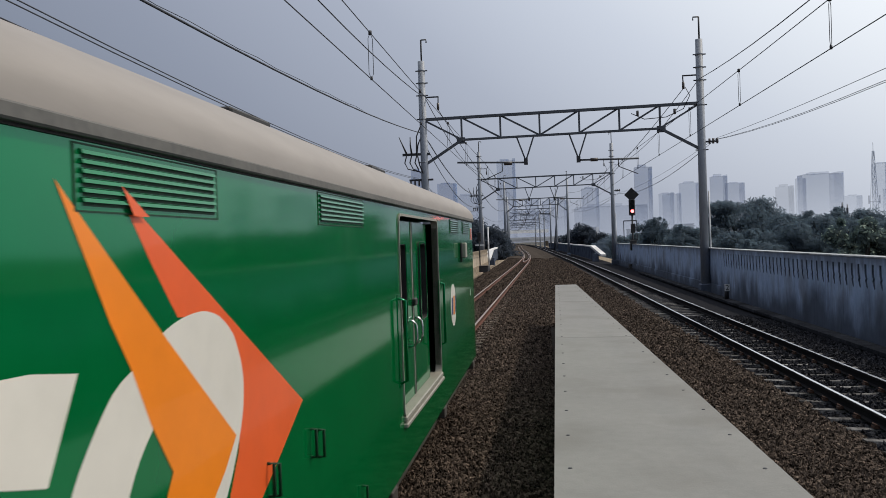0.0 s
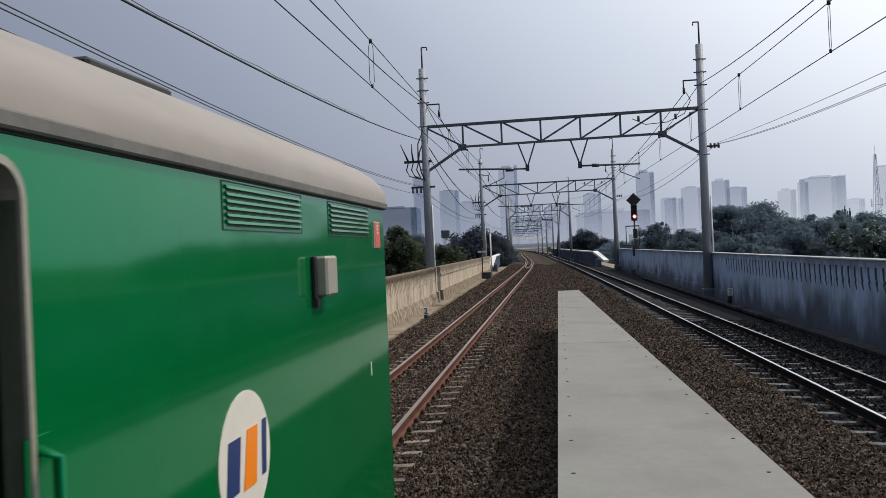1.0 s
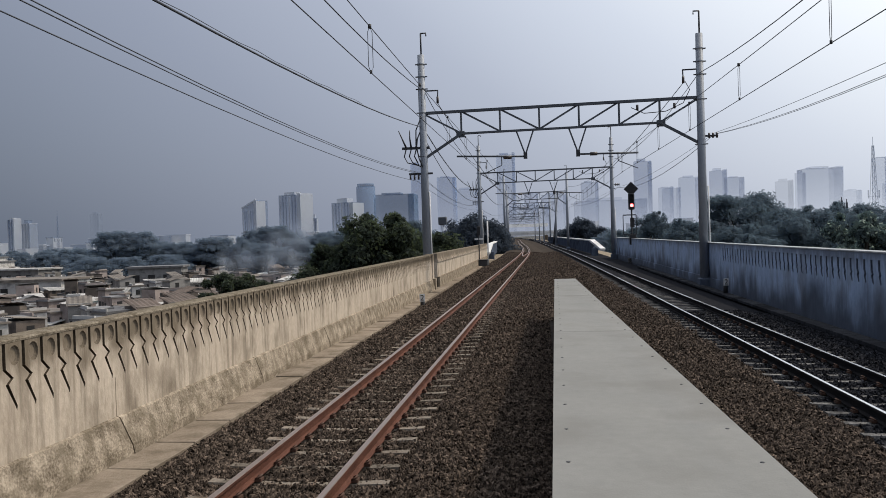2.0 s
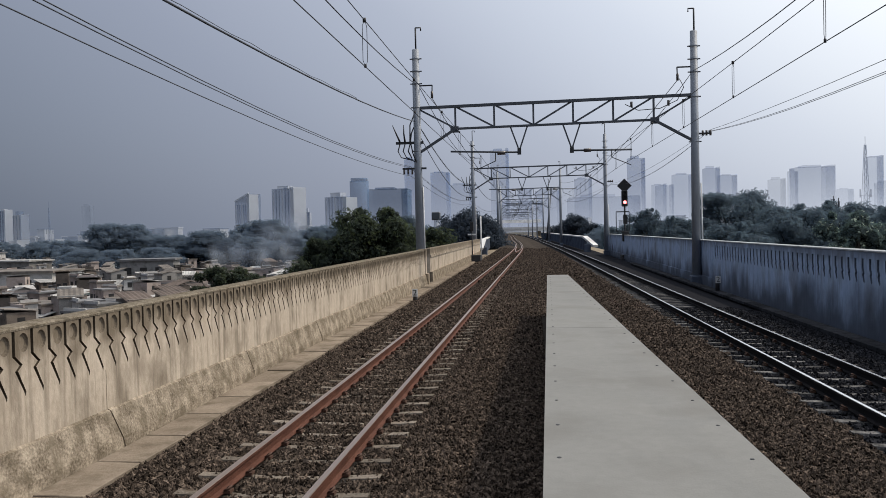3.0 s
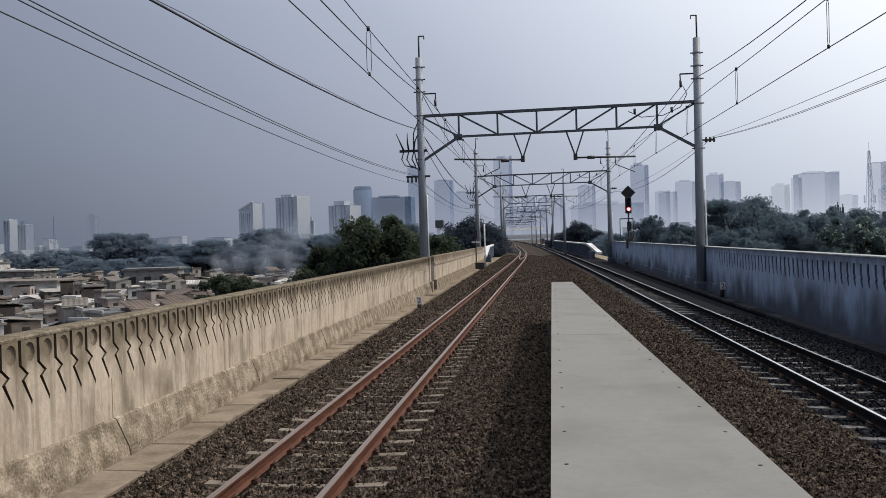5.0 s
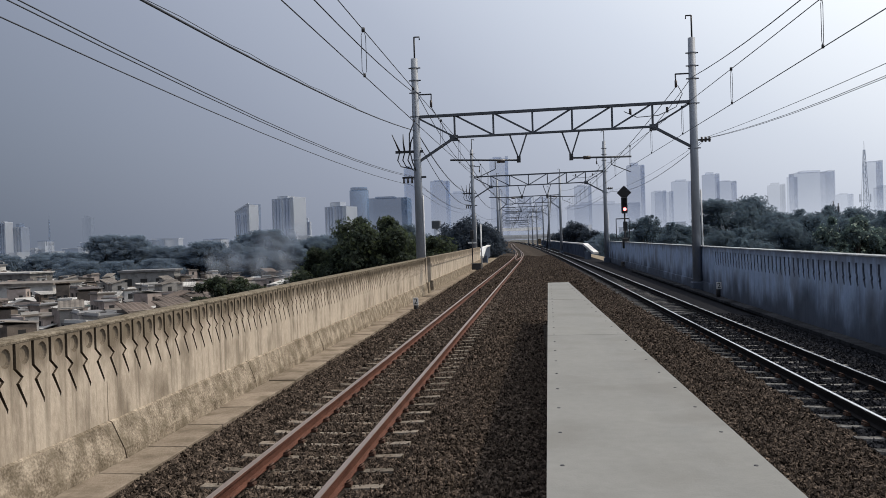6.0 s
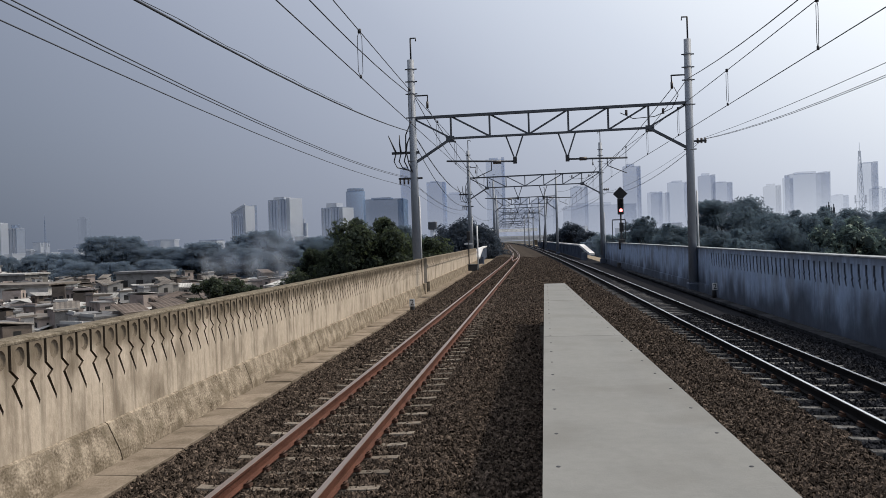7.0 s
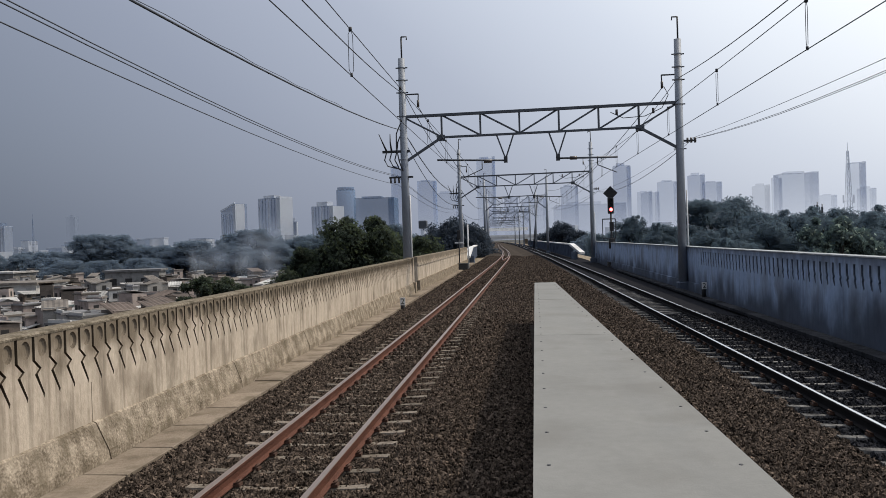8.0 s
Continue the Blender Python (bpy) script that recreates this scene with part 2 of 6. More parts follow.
def thing(name, bm, material, label, category, group="", kind="", smooth=False):
    return tagged(new(name, mesh_of(name, bm, material, smooth)), label, category, group, kind)


def holder(name, label, category, group="", kind="", at=None):
    ob = tagged(new(name), label, category, group, kind)
    ob.empty_display_size = 0.2
    if at is not None:
        ob.matrix_basis = at
    return ob


def box(bm, x0, x1, y0, y1, z0, z1, mat=0, bevel=0.0):
    vs = [bm.verts.new((x, y, z)) for z in (z0, z1) for y in (y0, y1) for x in (x0, x1)]
    fs = [bm.faces.new([vs[i] for i in q]) for q in ((0, 2, 3, 1), (4, 5, 7, 6), (0, 1, 5, 4), (2, 6, 7, 3), (0, 4, 6, 2), (1, 3, 7, 5))]
    for f in fs:
        f.material_index = mat
    if bevel:
        es = list({e for f in fs for e in f.edges})
        bmesh.ops.bevel(bm, geom=es, offset=bevel, segments=1, affect="EDGES")
    return bm


def boxed(*a, **k):
    return box(bmesh.new(), *a, **k)


def tube(bm, pts, r, n=6, r2=None, mat=0, caps=True):
    """A round bar along the points, tapering from r to r2."""
    pts = [Vector(p) for p in pts]
    r2 = r if r2 is None else r2
    rings = []
    for i, p in enumerate(pts):
        d = (pts[min(i + 1, len(pts) - 1)] - pts[max(i - 1, 0)]).normalized()
        a = d.cross(Vector((0, 0, 1)) if abs(d.z) < 0.9 else Vector((0, 1, 0))).normalized()
        b = d.cross(a)
        rr = r + (r2 - r) * i / max(1, len(pts) - 1)
        rings.append([bm.verts.new(p + (a * math.cos(2 * math.pi * k / n) + b * math.sin(2 * math.pi * k / n)) * rr) for k in range(n)])
    for u, v in zip(rings, rings[1:]):
        for k in range(n):
            f = bm.faces.new((u[k], u[(k + 1) % n], v[(k + 1) % n], v[k]))
            f.material_index = mat
            f.smooth = True
    if caps:
        for ring in (rings[0][::-1], rings[-1]):
            bm.faces.new(ring).material_index = mat
    return bm


def tubed(*a, **k):
    return tube(bmesh.new(), *a, **k)


def bar(bm, p, q, w, h, mat=0):
    """A flat bar of section w x h from p to q."""
    p, q = Vector(p), Vector(q)
    d = (q - p).normalized()
    a = d.cross(Vector((0, 0, 1)) if abs(d.z) < 0.95 else Vector((0, 1, 0))).normalized() * (w / 2)
    b = d.cross(a).normalized() * (h / 2)
    vs = [bm.verts.new(c + s * a + t * b) for c in (p, q) for s, t in ((-1, -1), (1, -1), (1, 1), (-1, 1))]
    for k in range(4):
        bm.faces.new((vs[k], vs[(k + 1) % 4], vs[4 + (k + 1) % 4], vs[4 + k])).material_index = mat
    bm.faces.new(vs[3::-1]).material_index = mat
    bm.faces.new(vs[4:]).material_index = mat
    return bm


def barred(*a, **k):
    return bar(bmesh.new(), *a, **k)


def sweep(bm, section, path, mat=0, closed=True, mats=None):
    """A section of (across, up) carried along path(y) -> (x, z) at the stations given."""
    rings = []
    for x, y, z in path:
        rings.append([bm.verts.new((x + a, y, z + u)) for a, u in section])
    n = len(section)
    for u, v in zip(rings, rings[1:]):
        for k in range(n if closed else n - 1):
            f = bm.faces.new((u[k], v[k], v[(k + 1) % n], u[(k + 1) % n]))
            f.material_index = mats[k] if mats else mat
    if closed:
        bm.faces.new(rings[0])
        bm.faces.new(rings[-1][::-1])
    return bm


def prism(bm, outline, x0, x1, mat=0):
    """An outline of (y, z) points, extruded across x."""
    a = [bm.verts.new((x0, y, z)) for y, z in outline]
    b = [bm.verts.new((x1, y, z)) for y, z in outline]
    n = len(outline)
    for k in range(n):
        bm.faces.new((a[k], a[(k + 1) % n], b[(k + 1) % n], b[k])).material_index = mat
    bm.faces.new(a[::-1]).material_index = mat
    bm.faces.new(b).material_index = mat
    return bm


def smooth_table(rows):
    ys, xs = zip(*rows)
    fine = np.linspace(ys[0], ys[-1], 1200)
    v = np.interp(fine, ys, xs)
    ker = np.hanning(81)
    ker /= ker.sum()
    v = np.convolve(np.pad(v, 40, mode="reflect", reflect_type="odd"), ker, "valid")
    return lambda y: float(np.interp(y, fine, v))


left_x = smooth_table([(-100, -3.82), (-60, -3.39), (0, -2.74), (87, -1.80), (112, -1.78), (146, -2.6), (200, -4.6), (303, -7.6), (420, -13), (520, -20)])
right_x = smooth_table([(-100, 6.1), (-60, 5.65), (10, 4.87), (45, 4.5), (76, 4.05), (95, 3.72), (116, 3.2), (172, 1.85), (235, 0.0), (303, -2.9), (420, -8.4), (520, -15.5)])


# ---------------------------------------------------------------- ground and viaduct deck
GROUND_Z = -11.0


def build_ground():
    bm = bmesh.new()
    bmesh.ops.create_grid(bm, x_segments=40, y_segments=40, size=2300, matrix=Matrix.Translation((0, 1800, GROUND_Z)))
    thing("ground", bm, M["terrain"], "dusty grey-brown low ground below the viaduct", "ground", kind="structure")
    # the viaduct's deck, following the tracks
    bm = bmesh.new()
    ys = list(range(-88, 520, 8))
    path = [((left_x(y) + right_x(y)) / 2 - 1.0 - (left_x(0) + right_x(0)) / 2 + 1.35, y, 0) for y in ys]
    sweep(bm, [(-6.6, -0.5), (9.4, -0.5), (9.4, -1.6), (4.0, -2.6), (-3.0, -2.6), (-6.6, -1.6)], [(x * (0.0 if y < 80 else 1.0), y, z) for x, y, z in path])
    thing("viaduct_deck", bm, M["concrete_base"], "long concrete railway viaduct deck above the town", "viaduct", kind="structure")
    bm = bmesh.new()
    for y in range(-80, 500, 24):
        x = left_x(max(y, 80)) - left_x(80) + 1.4
        tube(bm, [(x, y, GROUND_Z), (x, y, -2.5)], 1.1, 16)
    thing("viaduct_piers", bm, M["concrete_base"], "round concrete piers carrying the viaduct", "pier", kind="structure")


def bed_height(x, y):
    """Ballast height: level under the sleepers, shoulders falling away."""
    dl, dr = abs(x - left_x(y)), abs(x - right_x(y))
    if x < left_x(y) - 1.0:
        return -0.205 + 0.085 * min(1.0, (dl - 1.0) / 0.6)
    d = min(dl, dr)
    z = -0.205 if d < 1.35 else max(-0.36, -0.205 - (d - 1.35) * 0.14)
    return z


def build_bed():
    xs = np.linspace(-4.4, 7.6, 97)
    ys = np.concatenate([np.arange(-84, -12, 8.0), np.arange(-12, 60, 1.0), np.arange(60, 500, 8.0)])
    bm = bmesh.new()
    grid = []
    for y in ys:
        sh = 0.0 if y < 80 else (left_x(y) + right_x(y) - left_x(80) - right_x(80)) / 2
        grid.append([bm.verts.new((x + sh, y, bed_height(x + sh, y))) for x in xs])
    for a, b in zip(grid, grid[1:]):
        for k in range(len(xs) - 1):
            f = bm.faces.new((a[k], a[k + 1], b[k + 1], b[k]))
            c = f.calc_center_median()
            # dark half of the bed: soot together with painted wall shadow
            f.material_index = 1 if c.x > right_x(c.y) - 0.95 else 0
    ob = thing("ballast_bed", bm, [M["ballast"], M["soot_shade"]], "brown-grey crushed stone ballast bed between the tracks", "ballast", kind="structure")
    return ob


def scatter_stones(name, count, y0, y1, size, soot_shade, rng, power=1.0):
    """Angular stones, each a jittered block, all joined."""
    n = count
    y = y0 + (y1 - y0) * rng.random(n * 3) ** power
    x = -4.35 + 11.9 * rng.random(n * 3)
    keep = []
    clear = 0.085 if size < 0.06 else 0.14
    for i in range(n * 3):
        lx, rx = left_x(y[i]), right_x(y[i])
        in_soot_shade = x[i] > rx - 0.95 + 0.06 * math.sin(y[i] * 3.1)
        if in_soot_shade != soot_shade:
            continue
        if 0.22 < x[i] < 1.2 and y[i] < 25.3:
            continue
        if abs(abs(x[i] - lx) - 0.534) < 0.08 or abs(abs(x[i] - rx) - 0.534) < 0.08:
            continue
        # sleepers stay mostly swept clear
        if abs(x[i] - lx) < 1.0 and abs((y[i] - 2.3 + 0.3) % 0.6 - 0.3) < clear and (i % 4):
            continue
        if abs(x[i] - rx) < 1.0 and abs((y[i] - 2.5 + 0.3) % 0.6 - 0.3) < clear and (i % 9):
            continue
        keep.append(i)
        if len(keep) >= n:
            break
    x, y = x[keep], y[keep]
    n = len(keep)
    z = np.array([bed_height(a, b) for a, b in zip(x, y)])
    # a squashed, jittered octahedron for each stone
    base = np.array([(1, 0, 0), (0, 1, 0), (-1, 0, 0), (0, -1, 0), (0, 0, 1), (0, 0, -1)], float) * 0.62
    v = base[None] * (np.array([1.15, 0.8, 0.75]) * (0.75 + 0.5 * rng.random((n, 1, 3))))
    v = v + (rng.random((n, 6, 3)) - 0.5) * 0.42
    ang = rng.random((n, 3)) * 6.283
    for ax, (i, j) in enumerate(((1, 2), (2, 0), (0, 1))):
        c, s = np.cos(ang[:, ax])[:, None], np.sin(ang[:, ax])[:, None]
        a, b = v[:, :, i].copy(), v[:, :, j].copy()
        v[:, :, i], v[:, :, j] = c * a - s * b, s * a + c * b
    sc = size * (0.6 + 0.8 * rng.random(n))
    v = v * sc[:, None, None] + np.stack([x, y, z + size * (0.15 + 0.4 * rng.random(n))], 1)[:, None]
    tris = np.array([(0, 1, 4), (1, 2, 4), (2, 3, 4), (3, 0, 4), (1, 0, 5), (2, 1, 5), (3, 2, 5), (0, 3, 5)])
    faces = (tris[None] + 6 * np.arange(n)[:, None, None]).reshape(-1)
    me = bpy.data.meshes.new(name)
    me.vertices.add(n * 6)
    me.vertices.foreach_set("co", v.reshape(-1))
    me.loops.add(len(faces))
    me.loops.foreach_set("vertex_index", faces.astype(np.int32))
    me.polygons.add(n * 8)
    me.polygons.foreach_set("loop_start", np.arange(0, n * 24, 3, dtype=np.int32))
    me.polygons.foreach_set("loop_total", np.full(n * 8, 3, dtype=np.int32))
    me.update()
    me.validate()
    me.shade_flat()
    me.materials.append(M["soot_shade_stone"] if soot_shade else M["stone"])
    return tagged(new(name, me), "crushed stones round the track, dark with soot and painted shade" if soot_shade else "loose brown-grey angular ballast stones", "ballast", kind="stuff")


# ---------------------------------------------------------------- tracks
RAIL = [(-0.062, -0.155), (0.062, -0.155), (0.062, -0.143), (0.012, -0.125), (0.009, -0.045), (0.034, -0.034), (0.034, -0.008), (0.03, 0.0), (-0.03, 0.0), (-0.034, -0.008), (-0.034, -0.034), (-0.009, -0.045), (-0.012, -0.125), (-0.062, -0.143)]


# the polished band on a head that is otherwise dark
NARROW_RAIL = RAIL[:6] + [(0.034, -0.01), (0.027, -0.001), (0.026, 0.0), (-0.024, 0.0), (-0.025, -0.001), (-0.034, -0.01)] + RAIL[10:]


def sleeper_mesh(name, mat):
    bm = bmesh.new()
    sec = [(-0.12, -0.36), (0.12, -0.36), (0.068, -0.158), (-0.068, -0.158)]
    a = [bm.verts.new((-1.0, y, z)) for y, z in sec]
    m1 = [bm.verts.new((-0.25, y * 0.9, z - (0.03 if z > -0.3 else 0))) for y, z in sec]
    m2 = [bm.verts.new((0.25, y * 0.9, z - (0.03 if z > -0.3 else 0))) for y, z in sec]
    b = [bm.verts.new((1.0, y, z)) for y, z in sec]
    for u, v in ((a, m1), (m1, m2), (m2, b)):
        for k in range(4):
            bm.faces.new((u[k], v[k], v[(k + 1) % 4], u[(k + 1) % 4]))
    bm.faces.new(a)
    bm.faces.new(b[::-1])
    return mesh_of(name, bm, mat)


def clip_mesh():
    """One spring clip on its shoulder, holding a rail foot that lies towards -x."""
    bm = boxed(-0.035, 0.035, -0.05, 0.05, -0.16, -0.128)
    tube(bm, [(-0.03, -0.045, -0.13), (0.015, -0.04, -0.105), (0.015, 0.04, -0.105), (-0.03, 0.045, -0.13)], 0.013, 5)
    return mesh_of("rail_clip", bm, M["clip"])


def build_track(cx, label, web, head, sleeper_mat, first, clips):
    tr = holder("railway_track", label, "railway track", "railway tracks")
    ys = list(np.arange(-84, 130, 2.0)) + list(np.arange(130, 500, 6.0))
    for s in (-0.534, 0.534):
        bm = bmesh.new()
        if web is M["rust"]:
            sweep(bm, RAIL, [(cx(y) + s, y, 0) for y in ys], mats=[0, 0, 0, 0, 0, 0, 1, 1, 1, 0, 0, 0, 0, 0])
        else:
            sweep(bm, NARROW_RAIL, [(cx(y) + s, y, 0) for y in ys], mats=[0, 0, 0, 0, 0, 0, 0, 0, 1, 0, 0, 0, 0, 0, 0, 0])
        part("rail", bm, [web, head], tr)
    me = sleeper_mesh("sleeper", sleeper_mat)
    cm = clip_mesh()
    y = first - 36.0
    while y < 90:
        yaw = -math.atan2(cx(y + 1) - cx(y - 1), 2)
        mtx = Matrix.Translation((cx(y), y, 0)) @ Matrix.Rotation(yaw, 4, "Z")
        sl = new("sleeper", me)
        sl.parent = tr
        sl.matrix_basis = mtx @ Matrix.Translation((0, 0, -0.04 * max(0.0, min(1.0, (y - 25) / 50))))
        if clips and 3 < y < 24:
            for s in (-0.534, 0.534):
                for e in (-1, 1):
                    c = new("rail_clip", cm)
                    c.parent = sl
                    c.matrix_basis = pose(s + e * 0.095, 0, 0, 0, 0, 0 if e > 0 else 180)
        y += 0.6
    return tr


def build_guard_rails():
    ys = list(np.arange(88, 300, 4.0))
    g = holder("guard_rails", "rusty guard rails laid inside the bridge track", "guard rail")
    for s in (-1, 1):
        bm = bmesh.new()
        path = [(left_x(y) + s * min(0.33, 0.02 + (y - 88) * 0.03), y, 0) for y in ys]
        sweep(bm, RAIL, path, mats=[0, 0, 0, 0, 0, 0, 1, 1, 1, 0, 0, 0, 0, 0])
        part("rail", bm, [M["rust"], M["rail_head"]], g)


# ---------------------------------------------------------------- parapets
def module(pitch, top, foot, depth, gap, ring, kink=1.0):
    """One fin of the parapet between two zigzag slots, face towards +x at x = 0; (along, up) outline."""
    def zig(o, side):
        g = gap / 2 * side
        return [(o + g, top), (o + g, top - 0.25), (o + 0.11 * kink + g, top - 0.345), (o + 0.035 * kink + g, top - 0.40), (o + 0.16 * kink + g * 0.7, foot + 0.05), (o + 0.165 * kink, foot)]
    left = zig(0, 1)
    right = zig(pitch, -1)
    bm = bmesh.new()
    prism(bm, left + right[::-1], -depth, 0, mat=1)
    bm.faces.ensure_lookup_table()
    bm.faces[-1].material_index = 0
    if ring:
        # a round hollow sunk into the face, which is split round it
        bm.faces.remove(bm.faces[-1])
        bm.verts.ensure_lookup_table()
        n = len(left)
        front = list(bm.verts)[2 * n:]
        cy, cz, m = pitch * 0.53, top - 0.128, 16
        high, deep = bm.verts.new((0, cy, top)), bm.verts.new((0, cy + 0.165, foot))
        rings = []
        for r, h in ((1.0, 0.0), (0.9, -0.018), (0.68, -0.028)):
            rings.append([bm.verts.new((h, cy + 0.080 * r * math.sin(6.2832 * k / m), cz + 0.098 * r * math.cos(6.2832 * k / m))) for k in range(m)])
        rim = rings[0]
        bm.faces.new(front[:n] + [deep] + rim[m // 2:] + [rim[0], high]).material_index = 0
        bm.faces.new(front[n:] + [high] + rim[:m // 2 + 1] + [deep]).material_index = 0
        for u, v in zip(rings, rings[1:]):
            for k in range(m):
                bm.faces.new((u[k], v[k], v[(k + 1) % m], u[(k + 1) % m])).material_index = 2
        bm.faces.new(rings[-1]).material_index = 0
    bmesh.ops.recalc_face_normals(bm, faces=bm.faces)
    return bm


def build_left_parapet():
    X, TOP, FOOT, PITCH = -5.1, 1.56, 0.86, 0.292
    wall = holder("wall_left", "weathered cream concrete viaduct parapet with slotted ornament", "wall", kind="structure", at=pose(X, 0, 0))
    y0, y1 = -14.0, 37.6
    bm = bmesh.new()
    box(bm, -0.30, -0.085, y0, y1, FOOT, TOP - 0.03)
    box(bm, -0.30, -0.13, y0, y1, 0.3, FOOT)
    part("backing", bm, M["slot_dark"], wall)
    bm = bmesh.new()
    y = y0
    k = 0
    while y < y1 - 0.1:
        e = min(y + 4.6, y1)
        box(bm, -0.13, 0.0, y + 0.006, e - 0.006, 0.3, FOOT)
        y, k = e, k + 1
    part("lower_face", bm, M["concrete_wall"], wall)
    # the thick rough foot, in lengths that meet at slanting joints
    y, k = y0, 0
    while y < y1 - 0.1:
        e = min(y + 4.6, y1)
        bm = bmesh.new()
        n = max(2, int((e - y) / 0.35))
        st = np.linspace(y + 0.012, e - 0.012, n)
        rows = []
        for s in st:
            row = []
            for a, u in ((-0.02, 0.40), (0.035, 0.37), (0.12, 0.02), (0.125, -0.28)):
                w = 0.012 * noise.noise((s * 2.2, u * 5, 3.0))
                row.append(bm.verts.new((a + w, s + (0.40 - u) * 0.35, u + 0.6 * w)))
            rows.append(row)
        for a, b in zip(rows, rows[1:]):
            for i in range(3):
                bm.faces.new((a[i], a[i + 1], b[i + 1], b[i]))
        for r in (rows[0], rows[-1]):
            c = r[0].co.y
            back = [bm.verts.new((-0.1, v.co.y, v.co.z)) for v in r]
            for i in range(3):
                bm.faces.new((r[i], back[i], back[i + 1], r[i + 1]))
        bmesh.ops.recalc_face_normals(bm, faces=bm.faces)
        part("foot_block", bm, M["concrete_base"], wall)
        y, k = e, k + 1
    bm = bmesh.new()
    ys = np.arange(y0, y1 + 0.01, 0.4)
    rows = []
    for s in ys:
        rows.append([bm.verts.new((a + 0.008 * noise.noise((s * 3, a * 9, 1)), s, TOP + u + 0.008 * noise.noise((s * 2.5, a * 7, 5)))) for a, u in ((0.006, -0.026), (0.008, -0.005), (-0.01, 0.012), (-0.15, 0.02), (-0.30, 0.01), (-0.32, -0.06))])
    for a, b in zip(rows, rows[1:]):
        for i in range(5):
            bm.faces.new((a[i], b[i], b[i + 1], a[i + 1]))
    bmesh.ops.recalc_face_normals(bm, faces=bm.faces)
    part("coping", bm, M["coping"], wall, "dark mossy coping")
    me = mesh_of("slotted_fin", module(PITCH, TOP - 0.028, FOOT, 0.085, 0.047, True), [M["concrete_wall"], M["slot_dark"], M["ring_hollow"]])
    y = y0
    while y < y1 - PITCH - 0.1:
        f = new("slotted_fin", me)
        f.parent = wall
        f.matrix_basis = Matrix.Translation((0, y, 0))
        y += PITCH
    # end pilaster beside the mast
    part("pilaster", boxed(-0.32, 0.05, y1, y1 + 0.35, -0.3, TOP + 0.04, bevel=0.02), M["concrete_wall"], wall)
    part("pilaster_foot", prism(bmesh.new(), [(y1 - 0.1, -0.3), (y1 + 0.5, -0.3), (y1 + 0.36, 0.42), (y1, 0.42)], -0.1, 0.16), M["concrete_base"], wall)
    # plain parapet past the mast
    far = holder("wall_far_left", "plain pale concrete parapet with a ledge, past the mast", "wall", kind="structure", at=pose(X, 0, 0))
    for y in list(np.arange(39.6, 78, 6.4)) + list(np.arange(-84.5, -14.2, 6.4)):
        e = y + 6.4
        bm = boxed(-0.3, 0.0, y + 0.02, e - 0.02, -0.3, TOP + 0.02, bevel=0.015)
        box(bm, 0.0, 0.05, y + 0.02, e - 0.02, TOP - 0.42, TOP - 0.3)
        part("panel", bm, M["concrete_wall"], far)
        part("foot_block", prism(bmesh.new(), [(y + 0.02, -0.3), (e - 0.02, -0.3), (e - 0.02, 0.4), (y + 0.02, 0.4)], -0.05, 0.11), M["concrete_base"], far)
    # drain covers along the foot
    path = holder("drain_covers", "row of pale concrete drain cover slabs beside the parapet", "drain cover", kind="structure")
    y = -8.0
    rng = random.Random(4)
    while y < 82:
        w = 1.18
        bm = boxed(-0.36, 0.17, 0.014, w - 0.014, -0.12, 0.0, bevel=0.008)
        s = part("slab", bm, M["cover_slab"], path)
        s.matrix_basis = pose(-4.62 - 0.004 * max(0, y - 10), y, -0.1 + rng.uniform(-0.008, 0.008), rng.uniform(-0.4, 0.4), rng.uniform(-0.8, 0.8), rng.uniform(-0.4, 0.4))
        y += w


